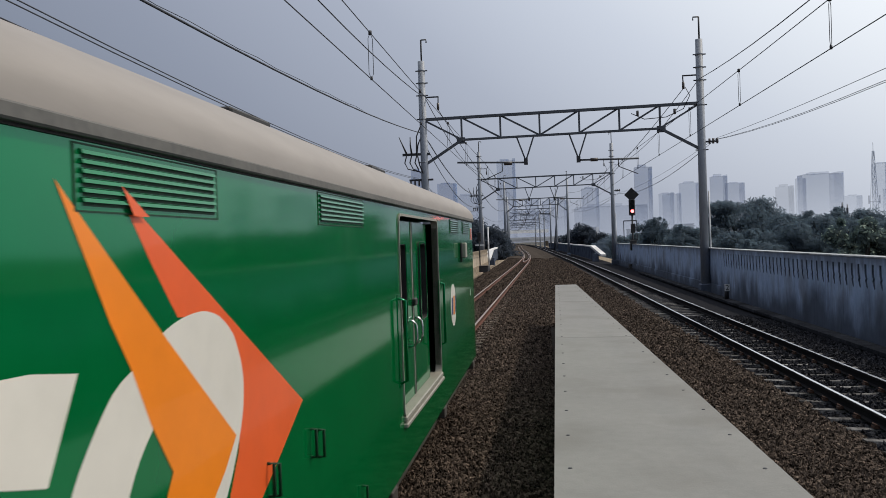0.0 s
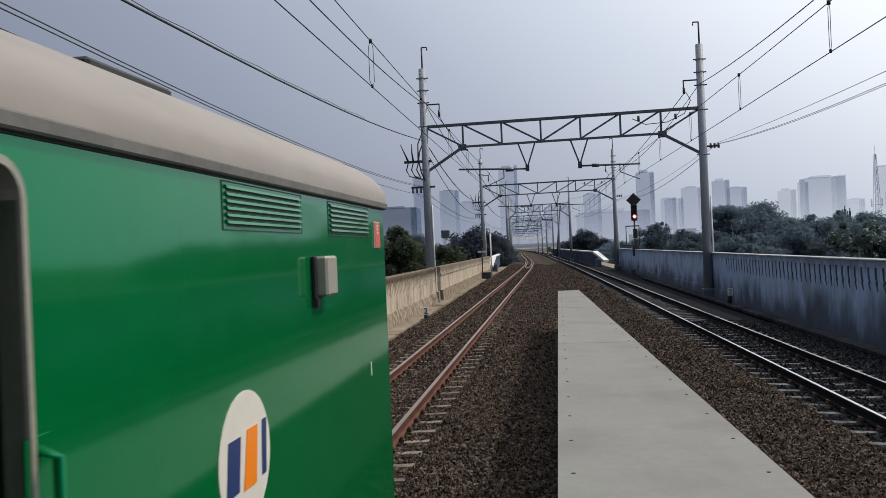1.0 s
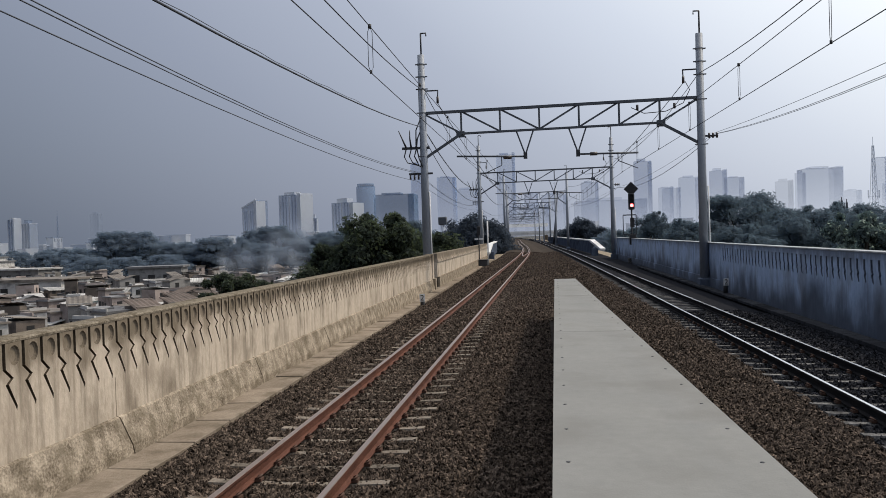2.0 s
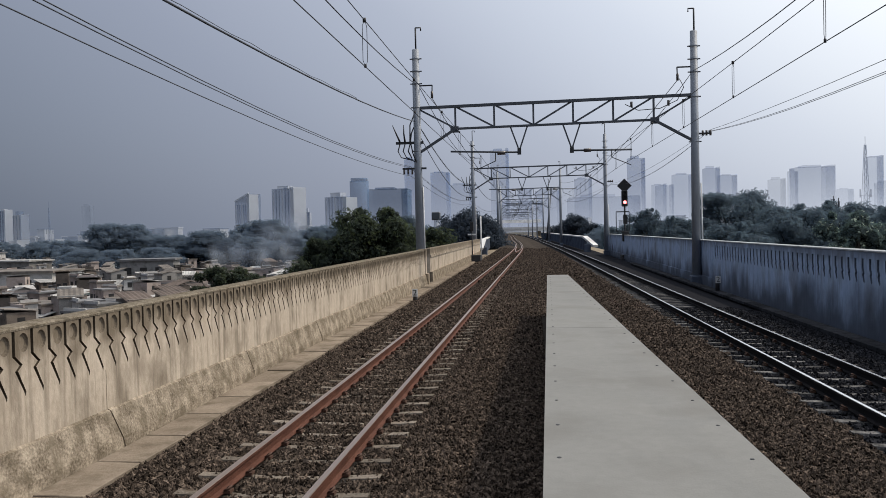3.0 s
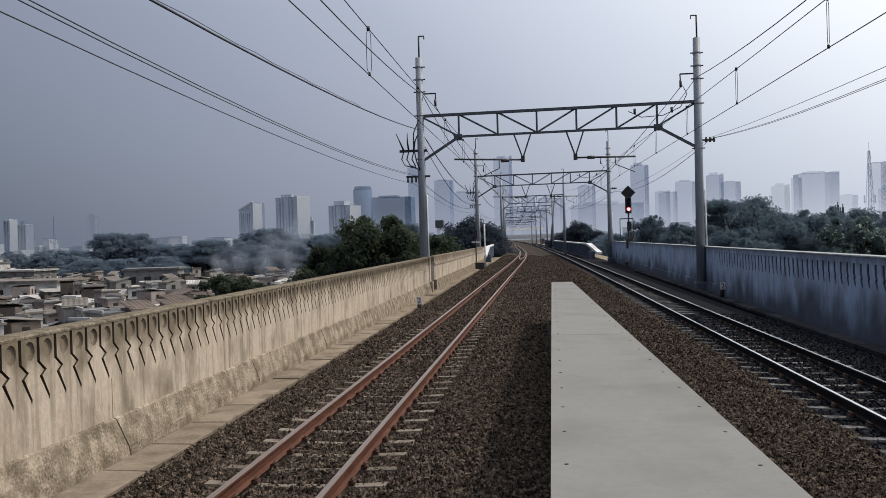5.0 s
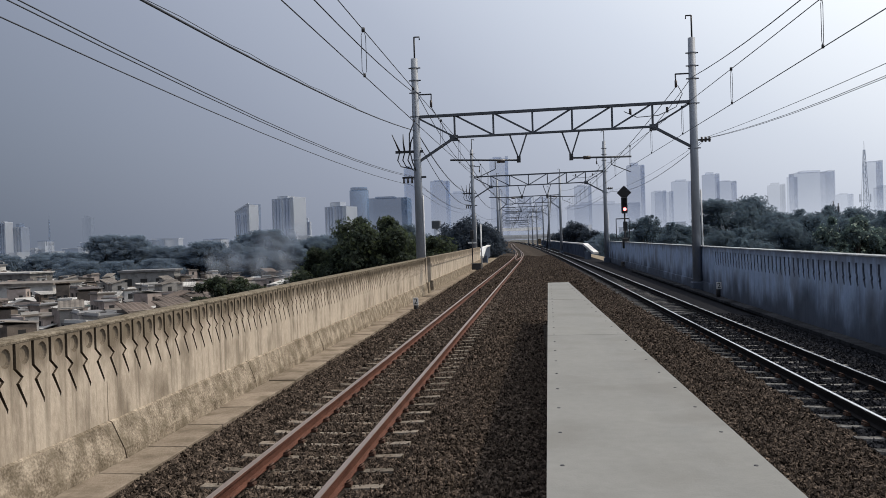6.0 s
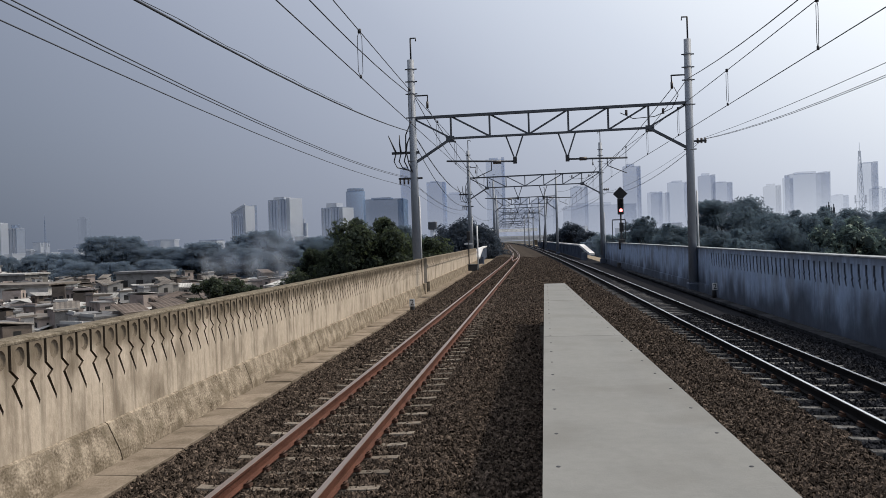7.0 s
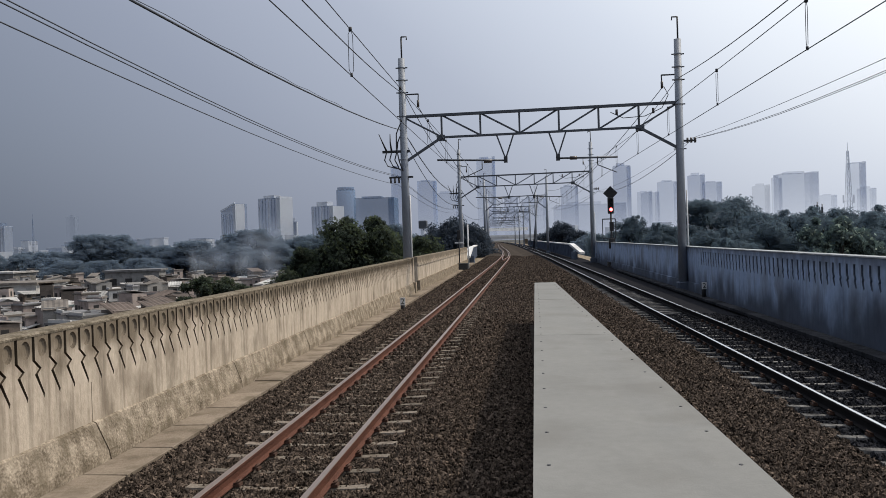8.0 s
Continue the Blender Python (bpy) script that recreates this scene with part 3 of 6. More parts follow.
def build_right_parapet():
    X, TOP, FOOT, PITCH = 7.85, 1.72, 0.95, 0.43
    wall = holder("wall_right", "concrete parapet with slots, stained, its own shade put in as grey-blue colour", "wall", kind="structure", at=pose(X, 0, 0, 0, 0, 180))
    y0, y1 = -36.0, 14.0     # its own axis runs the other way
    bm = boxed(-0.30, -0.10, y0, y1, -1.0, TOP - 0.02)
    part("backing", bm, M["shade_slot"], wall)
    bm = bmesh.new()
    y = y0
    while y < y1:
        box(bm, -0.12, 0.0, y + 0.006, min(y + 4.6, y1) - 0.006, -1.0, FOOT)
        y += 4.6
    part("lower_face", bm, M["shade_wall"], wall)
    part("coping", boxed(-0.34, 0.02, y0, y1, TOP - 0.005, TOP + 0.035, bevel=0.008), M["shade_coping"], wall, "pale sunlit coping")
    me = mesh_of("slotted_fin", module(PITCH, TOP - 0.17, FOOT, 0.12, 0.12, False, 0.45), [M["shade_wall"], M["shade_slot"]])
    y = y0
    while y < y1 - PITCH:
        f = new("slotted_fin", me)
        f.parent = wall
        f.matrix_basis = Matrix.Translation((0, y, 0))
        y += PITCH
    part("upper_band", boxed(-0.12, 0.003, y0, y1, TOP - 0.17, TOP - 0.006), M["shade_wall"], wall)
    far = holder("wall_far_right", "plain concrete parapet past the mast, coloured grey-blue for shade", "wall", kind="structure", at=pose(X, 0, 0))
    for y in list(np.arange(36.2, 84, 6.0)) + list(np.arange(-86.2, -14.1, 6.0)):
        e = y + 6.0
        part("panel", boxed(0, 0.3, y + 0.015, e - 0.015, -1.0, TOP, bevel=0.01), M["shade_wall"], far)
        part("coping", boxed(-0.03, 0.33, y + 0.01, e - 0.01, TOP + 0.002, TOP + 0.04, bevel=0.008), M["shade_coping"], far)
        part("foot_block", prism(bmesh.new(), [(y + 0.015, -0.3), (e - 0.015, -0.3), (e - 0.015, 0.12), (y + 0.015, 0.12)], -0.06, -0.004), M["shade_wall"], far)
    # cable trough lids along the foot
    tr = holder("cable_trough", "low dark concrete cable trough along the parapet", "cable trough", kind="structure")
    y = 2.0
    while y < 60:
        s = part("lid", boxed(-0.2, 0.2, 0.008, 0.99, -0.1, 0.0, bevel=0.008), M["trough"], tr)
        s.matrix_basis = pose(7.3, y, -0.2, 0, 0, 0)
        y += 1.0


# ---------------------------------------------------------------- platform
def build_platform():
    """The tapering end of the island platform, of bolted panels."""
    pl = holder("platform", "narrow tapering platform end of pale grey bolted panels", "platform", kind="structure")
    Z = 0.95
    le = lambda y: -0.055 + 0.0196 * y
    re = lambda y: 1.535 - 0.0166 * y
    ys = [-80.0, -60.0, -40.0, -24.0, -9.0, -5.6, -2.2, 1.2, 4.3, 8.55, 12.0, 15.4, 18.8, 22.2, 25.75]

    def slab(y0, y1, z0, z1, inset):
        bm = bmesh.new()
        c = [(le(y0) + inset, y0), (re(y0) - inset, y0), (re(y1) - inset, y1), (le(y1) + inset, y1)]
        lo = [bm.verts.new((x, y, z0)) for x, y in c]
        hi = [bm.verts.new((x, y, z1)) for x, y in c]
        bm.faces.new(hi)
        bm.faces.new(lo[::-1])
        for k in range(4):
            bm.faces.new((lo[k], lo[(k + 1) % 4], hi[(k + 1) % 4], hi[k]))
        return bm
    for k, (a, b) in enumerate(zip(ys, ys[1:])):
        part("panel", slab(a + 0.003, b - 0.003, Z - 0.06, Z - 0.001 * (k % 2), 0.0), M["platform"], pl)
    part("base", slab(ys[0], ys[-1] - 0.06, -0.4, Z - 0.062, 0.06), M["platform_side"], pl)
    bolt = mesh_of("bolt", tubed([(0, 0, -0.01), (0, 0, 0.004)], 0.014, 8), M["iron"])
    y = 4.3
    while y < 25:
        for x in (le(y) + 0.10, re(y) - 0.10):
            b = new("bolt", bolt)
            b.parent = pl
            b.matrix_basis = Matrix.Translation((x, y, Z))
        y += 0.87


# ---------------------------------------------------------------- overhead line
TRUSS_Z, TRUSS_LOW = 8.42, 7.36


def build_portal(y, xl, xr, full, rise):
    """Two masts and a lattice beam across both tracks, with drop frames and arms."""
    p = holder("catenary_portal", "grey steel catenary portal with lattice beam over both tracks", "catenary portal", "catenary portals", at=pose(0, y, rise))
    for x, side in ((xl, -1), (xr, 1)):
        tall = 11.5 if side > 0 else 11.25
        m = part("mast", tubed([(x - side * 0.02, 0, -0.35 - rise), (x, 0, tall)], 0.215, 14, 0.165), M["mast"], p)
        part("footing", boxed(x - 0.3, x + 0.3, -0.32, 0.32, -0.5 - rise, (0.55 if side < 0 else 0.1) - rise, bevel=0.05), M["concrete_base"] if side < 0 else M["shade_wall"], m)
        if full:
            for z in (10.8, 10.2, 9.6, 8.45, 6.35):
                part("band", tubed([(x, 0, z - 0.04), (x, 0, z + 0.04)], 0.19, 14), M["mast"], m)
                part("bolt", barred((x - 0.29, 0, z), (x + 0.29, 0, z), 0.05, 0.05), M["iron"], m)
        part("earth_spike", tube(tubed([(x + 0.02, 0, tall - 0.05), (x + 0.02, 0, tall + 1.05)], 0.04, 6), [(x + 0.02, 0, tall + 1.05), (x + 0.02 - 0.256 * side, 0, tall + 1.05), (x + 0.02 - 0.26 * side, 0, tall + 0.9)], 0.035, 6), M["iron"], m)
    w = xr - xl
    nb = 7
    xs = [xl + w * (i / nb) for i in range(nb + 1)]
    part("top_chord", barred((xl, 0, TRUSS_Z), (xr, 0, TRUSS_Z + 0.12), 0.16, 0.13), M["steel"], p)
    part("bottom_chord", barred((xs[1], 0, TRUSS_LOW), (xs[-2], 0, TRUSS_LOW + 0.08), 0.14, 0.10), M["steel"], p)
    slope = 0.12 / w
    tz = lambda x: TRUSS_Z + (x - xl) * slope
    bz = lambda x: TRUSS_LOW + (x - xl) * slope
    for i in range(1, nb):
        part("upright", barred((xs[i], 0, bz(xs[i])), (xs[i], 0, tz(xs[i])), 0.09, 0.09), M["steel"], p)
    for i in range(nb):
        if i < 1:
            a, b = (xs[0], tz(xs[0])), (xs[1], bz(xs[1]))
        elif i == nb - 1:
            a, b = (xs[nb], tz(xs[nb])), (xs[nb - 1], bz(xs[nb - 1]))
        elif i < 3:
            a, b = (xs[i], tz(xs[i])), (xs[i + 1], bz(xs[i + 1]))
        else:
            a, b = (xs[i], bz(xs[i])), (xs[i + 1], tz(xs[i + 1]))
        part("diagonal", barred((a[0], 0.03, a[1]), (b[0], 0.03, b[1]), 0.08, 0.08), M["steel"], p)
    part("knee_brace", barred((xl, 0, 6.2), (xs[1], 0, TRUSS_LOW), 0.13, 0.12), M["steel"], p)
    part("knee_brace", barred((xr, 0, 6.35), (xs[-2], 0, TRUSS_LOW + 0.08), 0.13, 0.12), M["steel"], p)
    if full:
        part("gusset", boxed(xs[1] - 0.25, xs[1] + 0.15, -0.03, 0.05, TRUSS_LOW - 0.18, TRUSS_LOW + 0.12), M["steel"], p)
        part("gusset", boxed(xs[-2] - 0.15, xs[-2] + 0.25, -0.03, 0.05, TRUSS_LOW - 0.10, TRUSS_LOW + 0.2), M["steel"], p)
    # drop frames and the arms over the tracks
    for cx, half, reach in ((xl + 0.375 * w, 0.42, -3.3 * w / 13.1), (xl + 0.565 * w, 0.42, 2.8 * w / 13.1)):
        d = part("drop_frame", bar(barred((cx - half, 0, bz(cx)), (cx, 0, 6.2), 0.07, 0.07), (cx + half, 0, bz(cx)), (cx, 0, 6.2), 0.07, 0.07), M["steel"], p)
        part("drop_foot", boxed(cx - 0.09, cx + 0.09, -0.07, 0.07, 6.02, 6.32), M["iron"], d)
        tip = cx + reach
        arm = part("arm", tubed([(cx, 0, 6.13), (tip, 0, 6.17 - 0.03 * reach)], 0.045, 8), M["steel"], d)
        part("insulator", tubed([(cx + reach * 0.2, 0, 6.12), (cx + reach * 0.32, 0, 6.12)], 0.085, 8), M["porcelain"], arm)
        wx = (left_x(y) if reach < 0 else right_x(y)) + (-0.25 if reach < 0 else 0.15)
        part("steady_arm", tubed([(wx - math.copysign(0.9, reach), 0, 5.75), (wx, 0, 5.36)], 0.022, 6), M["iron"], arm)
        part("dropper", tubed([(wx - math.copysign(0.9, reach), 0, 5.75), (wx - math.copysign(0.9, reach), 0, 6.15)], 0.022, 6), M["iron"], arm)
    if not full:
        return p
    # brackets, insulators and the cable terminal on the masts
    for x, side, z in ((xl, 1, 9.5), (xr, -1, 9.85)):
        b = part("bracket", bar(barred((x, 0, z), (x + side * 0.78, 0, z), 0.06, 0.06), (x + side * 0.78, 0, z + 0.02), (x + side * 0.76, 0, z - 0.5), 0.05, 0.05), M["iron"], p)
        part("insulator", tubed([(x + side * 0.76, 0, z - 0.3), (x + side * 0.76, 0, z - 0.62)], 0.06, 8), M["porcelain"], b)
    a = part("crossarm", barred((xl - 0.75, -0.05, 5.5), (xl + 0.42, -0.05, 5.5), 0.08, 0.09), M["iron"], p)
    for x in (xl - 0.68, xl - 0.48, xl - 0.28):
        part("insulator", tubed([(x, -0.05, 5.45), (x, -0.05, 5.22)], 0.045, 8), M["porcelain"], a)
    a = part("cable_bracket", barred((xl - 1.05, -0.05, 6.75), (xl + 0.3, -0.05, 6.75), 0.09, 0.12), M["iron"], p)
    for k, dx in enumerate((-0.85, -0.6, -0.35)):
        part("cable_head", tubed([(xl + dx + 0.0, -0.08, 6.8), (xl + dx - 0.05 + 0.12 * (k - 1), -0.08, 7.2), (xl + dx + 0.3 * (k - 1) - 0.05, -0.08, 7.62)], 0.05, 7, 0.02), M["iron"], a)
        part("cable", tubed([(xl + dx, -0.08, 6.7), (xl + dx - 0.1, -0.08, 6.35), (xl + dx + 0.05, -0.08, 6.05), (xl - 0.25, -0.08, 5.9), (xl - 0.1, -0.05, 5.8)], 0.03, 6), M["iron"], a)
    part("jumper", tubed([(xl - 0.1, -0.2, 8.1), (xl - 0.32, -0.2, 7.6), (xl - 0.34, -0.2, 6.9), (xl - 0.2, -0.2, 6.2), (xl - 0.05, -0.2, 5.8)], 0.03, 6), M["iron"], p)
    a = part("crossarm", barred((xr - 0.1, 0, 6.72), (xr + 0.75, 0, 6.72), 0.08, 0.08), M["iron"], p)
    for x in (xr + 0.35, xr + 0.52, xr + 0.7):
        part("insulator", tubed([(x, 0, 6.62), (x, 0, 6.86)], 0.05, 8), M["porcelain"], a)
    # a looping lead under the right end of the beam
    part("lead", tubed([(xr - 0.7, -0.1, 9.3), (xr - 0.5, -0.1, 8.9), (xr - 0.8, -0.1, 8.3), (xr - 1.6, -0.1, 7.95), (xr - 2.6, -0.1, 7.9), (xr - 3.2, -0.1, 8.2)], 0.02, 5), M["iron"], p)
    for x in (xr - 1.2, xr - 2.9):
        part("insulator", tubed([(x, -0.05, TRUSS_Z - 0.1), (x, -0.05, TRUSS_Z - 0.35)], 0.06, 8), M["porcelain"], p)
    part("down_pipe", tubed([(xl + 0.26, -0.05, 0.2), (xl + 0.23, -0.05, 4.6)], 0.035, 8), M["white_paint"], p)
    part("down_pipe", tubed([(xr + 0.27, -0.05, 0.2), (xr + 0.23, -0.05, 4.4)], 0.035, 8), M["white_paint"], p)
    return p


PORTALS = [(38.5, -5.45, 7.66), (82.0, -5.95, 7.45), (126.0, -5.3, 4.5), (169.0, -6.6, 3.6), (212.0, -8.0, 3.0), (256.0, -9.6, 1.6), (300.0, -11.2, 0.2), (345.0, -13.0, -1.6)]


def sagging(p, q, sag, n=14):
    p, q = Vector(p), Vector(q)
    return [p.lerp(q, i / n) - Vector((0, 0, 4 * sag * (i / n) * (1 - i / n))) for i in range(n + 1)]


def wire(name, label, pts, r, group="overhead wires"):
    return thing(name, tubed(pts, r, 5), M["wire"], label, "wire", group)


def build_wires():
    spans = [(-5.0, -5.75, 7.95)] + PORTALS[:6]
    stations = [-5.0] + [p[0] for p in PORTALS]
    for cx, near, far, up in ((left_x, -0.12, -0.17, 0.0), (right_x, 0.0, -0.40, 0.06)):
        con, mes = [], []
        # the wires zigzag a little from mast to mast
        stagger = lambda y: float(np.interp(y, stations, [far if k % 2 else near for k in range(len(stations))]))
        for a, b in zip(stations, stations[1:]):
            con += sagging((cx(a) + stagger(a), a, 5.25 + up), (cx(b) + stagger(b), b, 5.25 + up), 0.02, 6)[:-1]
            mes += sagging((cx(a) + stagger(a), a, 6.16 + up), (cx(b) + stagger(b), b, 6.16 + up), 0.15, 8)[:-1]
        wire("contact_wire", "thin grooved contact wire over the track", con, 0.0085, "contact wires")
        wire("messenger_wire", "thin messenger wire carrying the contact wire", mes, 0.0085, "messenger wires")
        for k, y in enumerate(list(np.arange(2.6, 84, 5.35))):
            t = (y + 5.0) % 43.5 / 43.5
            x = cx(y) + stagger(y)
            top, low = 6.16 + up - 0.6 * t * (1 - t), 5.25 + up - 0.08 * t * (1 - t)
            bm = bmesh.new()
            tube(bm, [(x, y, top), (x - 0.03, y - 0.04, top - 0.1), (x - 0.03, y - 0.045, low + 0.1), (x, y, low), (x + 0.03, y + 0.045, low + 0.1), (x + 0.03, y + 0.04, top - 0.1), (x, y, top)], 0.0055, 4)
            h = thing("dropper_loop", bm, M["wire"], "thin looped dropper hanging between the wires", "dropper", "dropper loops")
            part("clamp", tubed([(x, y, top - 0.035), (x, y, top + 0.035)], 0.03, 7), M["iron"], h)
            part("clamp", tubed([(x, y, low - 0.015), (x, y, low + 0.045)], 0.022, 7), M["iron"], h)
    for k, (a, b) in enumerate(zip(spans, spans[1:])):
        far = a[0] > 100
        first = k == 0
        r = 1.0 if not far else 0.8
        wire("feeder_wire", "thick feeder cable strung between the masts", sagging((-5.5 if first else a[1] + 0.1, a[0], 9.55), (b[1] + 0.02, b[0], 9.55), 0.8), 0.019 * r, "feeder cables")
        wire("feeder_wire", "thick feeder cable strung between the masts", sagging((7.6 if first else a[2] - 0.05, a[0], 9.65), (b[2] - 0.05, b[0], 9.65), 0.95), 0.017 * r, "feeder cables")
        if far:
            continue
        p, q, sg = ((-5.55, -5.0, 5.82), (-5.55, 38.5, 7.78), 0.53) if first else ((a[1], a[0], 7.75), (b[1], b[0], 7.3), 1.0)
        wire("power_cable", "heavy sagging cable with a spiral wrapping wire", sagging(p, q, sg), 0.022, "sagging cables")
        wire("wrapping_wire", "thin wire wrapped along the heavy cable", [v + Vector((0.0, 0, 0.06 + 0.018 * math.sin(i * 2.4))) for i, v in enumerate(sagging(p, q, sg, 40))][2:-12], 0.007, "wrapping wires")
        for z0, z1, sg, dx in ((5.99, 5.6, 0.62, -0.35), (5.90, 5.55, 0.60, -0.37), (5.62, 5.14, 0.5, -0.34)):
            wire("power_line", "thin power line on the mast's crossarm", sagging((-5.8 if first else a[1] + dx, a[0], z0 if first else z1), (b[1] + dx, b[0], z1), sg), 0.0095, "thin power lines")
        for z0, z1, sg, dx in ((6.22, 6.85, 0.39, 0.6), (6.48, 6.8, 0.76, 0.6), (6.46, 6.78, 0.79, 0.58)):
            wire("power_line", "thin power line on the mast's crossarm", sagging((8.25 if first else a[2] + dx, a[0], z0 if first else z1), (b[2] + dx, b[0], z1), sg), 0.0085, "thin power lines")
    # anchored lines slanting down past the first portal
    wire("anchor_wire", "anchor line running from the bracket to the next portal", sagging((-4.7, 38.5, 8.9), (-3.2, 82, 6.3), 0.5), 0.018, "anchor lines")
    wire("anchor_wire", "anchor line running from the bracket to the next portal", sagging((6.9, 38.5, 9.25), (4.6, 82, 6.3), 0.4), 0.018, "anchor lines")
    wire("anchor_wire", "anchor line running from the bracket to the next portal", sagging((-5.3, 38.7, 7.0), (-5.7, 82, 6.4), 1.4), 0.018, "anchor lines")


# ---------------------------------------------------------------- lineside things
def build_signal():
    x, y = 8.05, 70.0
    s = holder("railway_signal", "black colour-light railway signal showing red beside the parapet", "railway signal", at=pose(x - 0.1, y, 0))
    part("post", tubed([(0, 0, -0.3), (0, 0, 4.2)], 0.075, 10), M["iron"], s)
    bm = bmesh.new()
    prism(bm, [(0.62, 0), (0, 0.62), (-0.62, 0), (0, -0.62)], -0.03, 0.03)
    bm.transform(Matrix.Translation((0, 0, 5.98)) @ Matrix.Rotation(radians(90), 4, "Z"))
    part("diamond_plate", bm, M["black_paint"], s)
    head = part("lamp_head", boxed(-0.26, 0.26, -0.12, 0.12, 4.2, 5.6, bevel=0.06), M["black_paint"], s)
    for z in (5.36, 4.98, 4.56):
        bm = bmesh.new()
        tube(bm, [(0, -0.12, z), (0, -0.34, z)], 0.15, 14, caps=False)
        part("hood", bm, M["black_paint"], head)
    bm = tubed([(0, -0.10, 4.56), (0, -0.2, 4.56)], 0.145, 14)
    part("red_lamp", bm, M["red_lens"], head, "glowing red lens")
    fr = bmesh.new()
    for a, b in (((-0.75, 3.75), (-0.75, 2.1)), ((0.35, 3.75), (0.35, 2.1)), ((-0.75, 3.75), (0.35, 3.75)), ((-0.75, 2.1), (0.35, 2.1))):
        bar(fr, (a[0], -0.15, a[1]), (b[0], -0.15, b[1]), 0.06, 0.09)
    part("ladder_cage", fr, M["iron"], s)
    part("plate", boxed(-0.16, 0.2, -0.2, -0.12, 2.7, 3.5, bevel=0.01), M["black_paint"], s, "small black plate")
    part("control_box", boxed(-0.25, 0.3, -0.25, 0.1, 1.2, 2.05, bevel=0.03), M["black_paint"], s)
    part("base", boxed(-0.4, 0.4, -0.4, 0.4, -0.4, 0.05, bevel=0.04), M["soot_sleeper"], s)


def figure_two(size, depth):
    cu = bpy.data.curves.new("figure", "FONT")
    cu.body = "2"
    cu.size = size
    cu.extrude = depth
    cu.align_x = "CENTER"
    cu.align_y = "CENTER"
    tmp = bpy.data.objects.new("figure", cu)
    me = bpy.data.meshes.new_from_object(tmp)
    bpy.data.objects.remove(tmp)
    return me


def build_marker(x, y, z, plate):
    s = holder("marker_post", "short black marker post with a white figure plate", "marker post", "marker posts", at=pose(x, y, z, 0, 0, 3))
    part("post", tubed([(0, 0, -0.1), (0, 0, 0.55)], 0.09, 10, 0.085), M["black_paint"], s)
    pl = part("plate", boxed(-0.10, 0.10, -0.105, -0.085, 0.36, 0.64, bevel=0.005), M["white_paint"], s, "white plate with black figure")
    me = figure_two(0.30, 0.004)
    me.materials.append(M["black_paint"])
    f = new("figure", me)
    f.parent = pl
    f.matrix_basis = pose(0, -0.112, 0.495, 90, 0, 0)
    return s


def build_pale_stone():
    bm = bmesh.new()
    bmesh.ops.create_icosphere(bm, subdivisions=2, radius=0.07)
    for v in bm.verts:
        v.co *= 1 + 0.35 * noise.noise(v.co * 14)
        v.co.z *= 0.6
    s = thing("pale_stone", bm, M["white_paint"], "single pale stone lying on the dark ballast", "stone")
    s.location = (3.5, 15.8, -0.28)


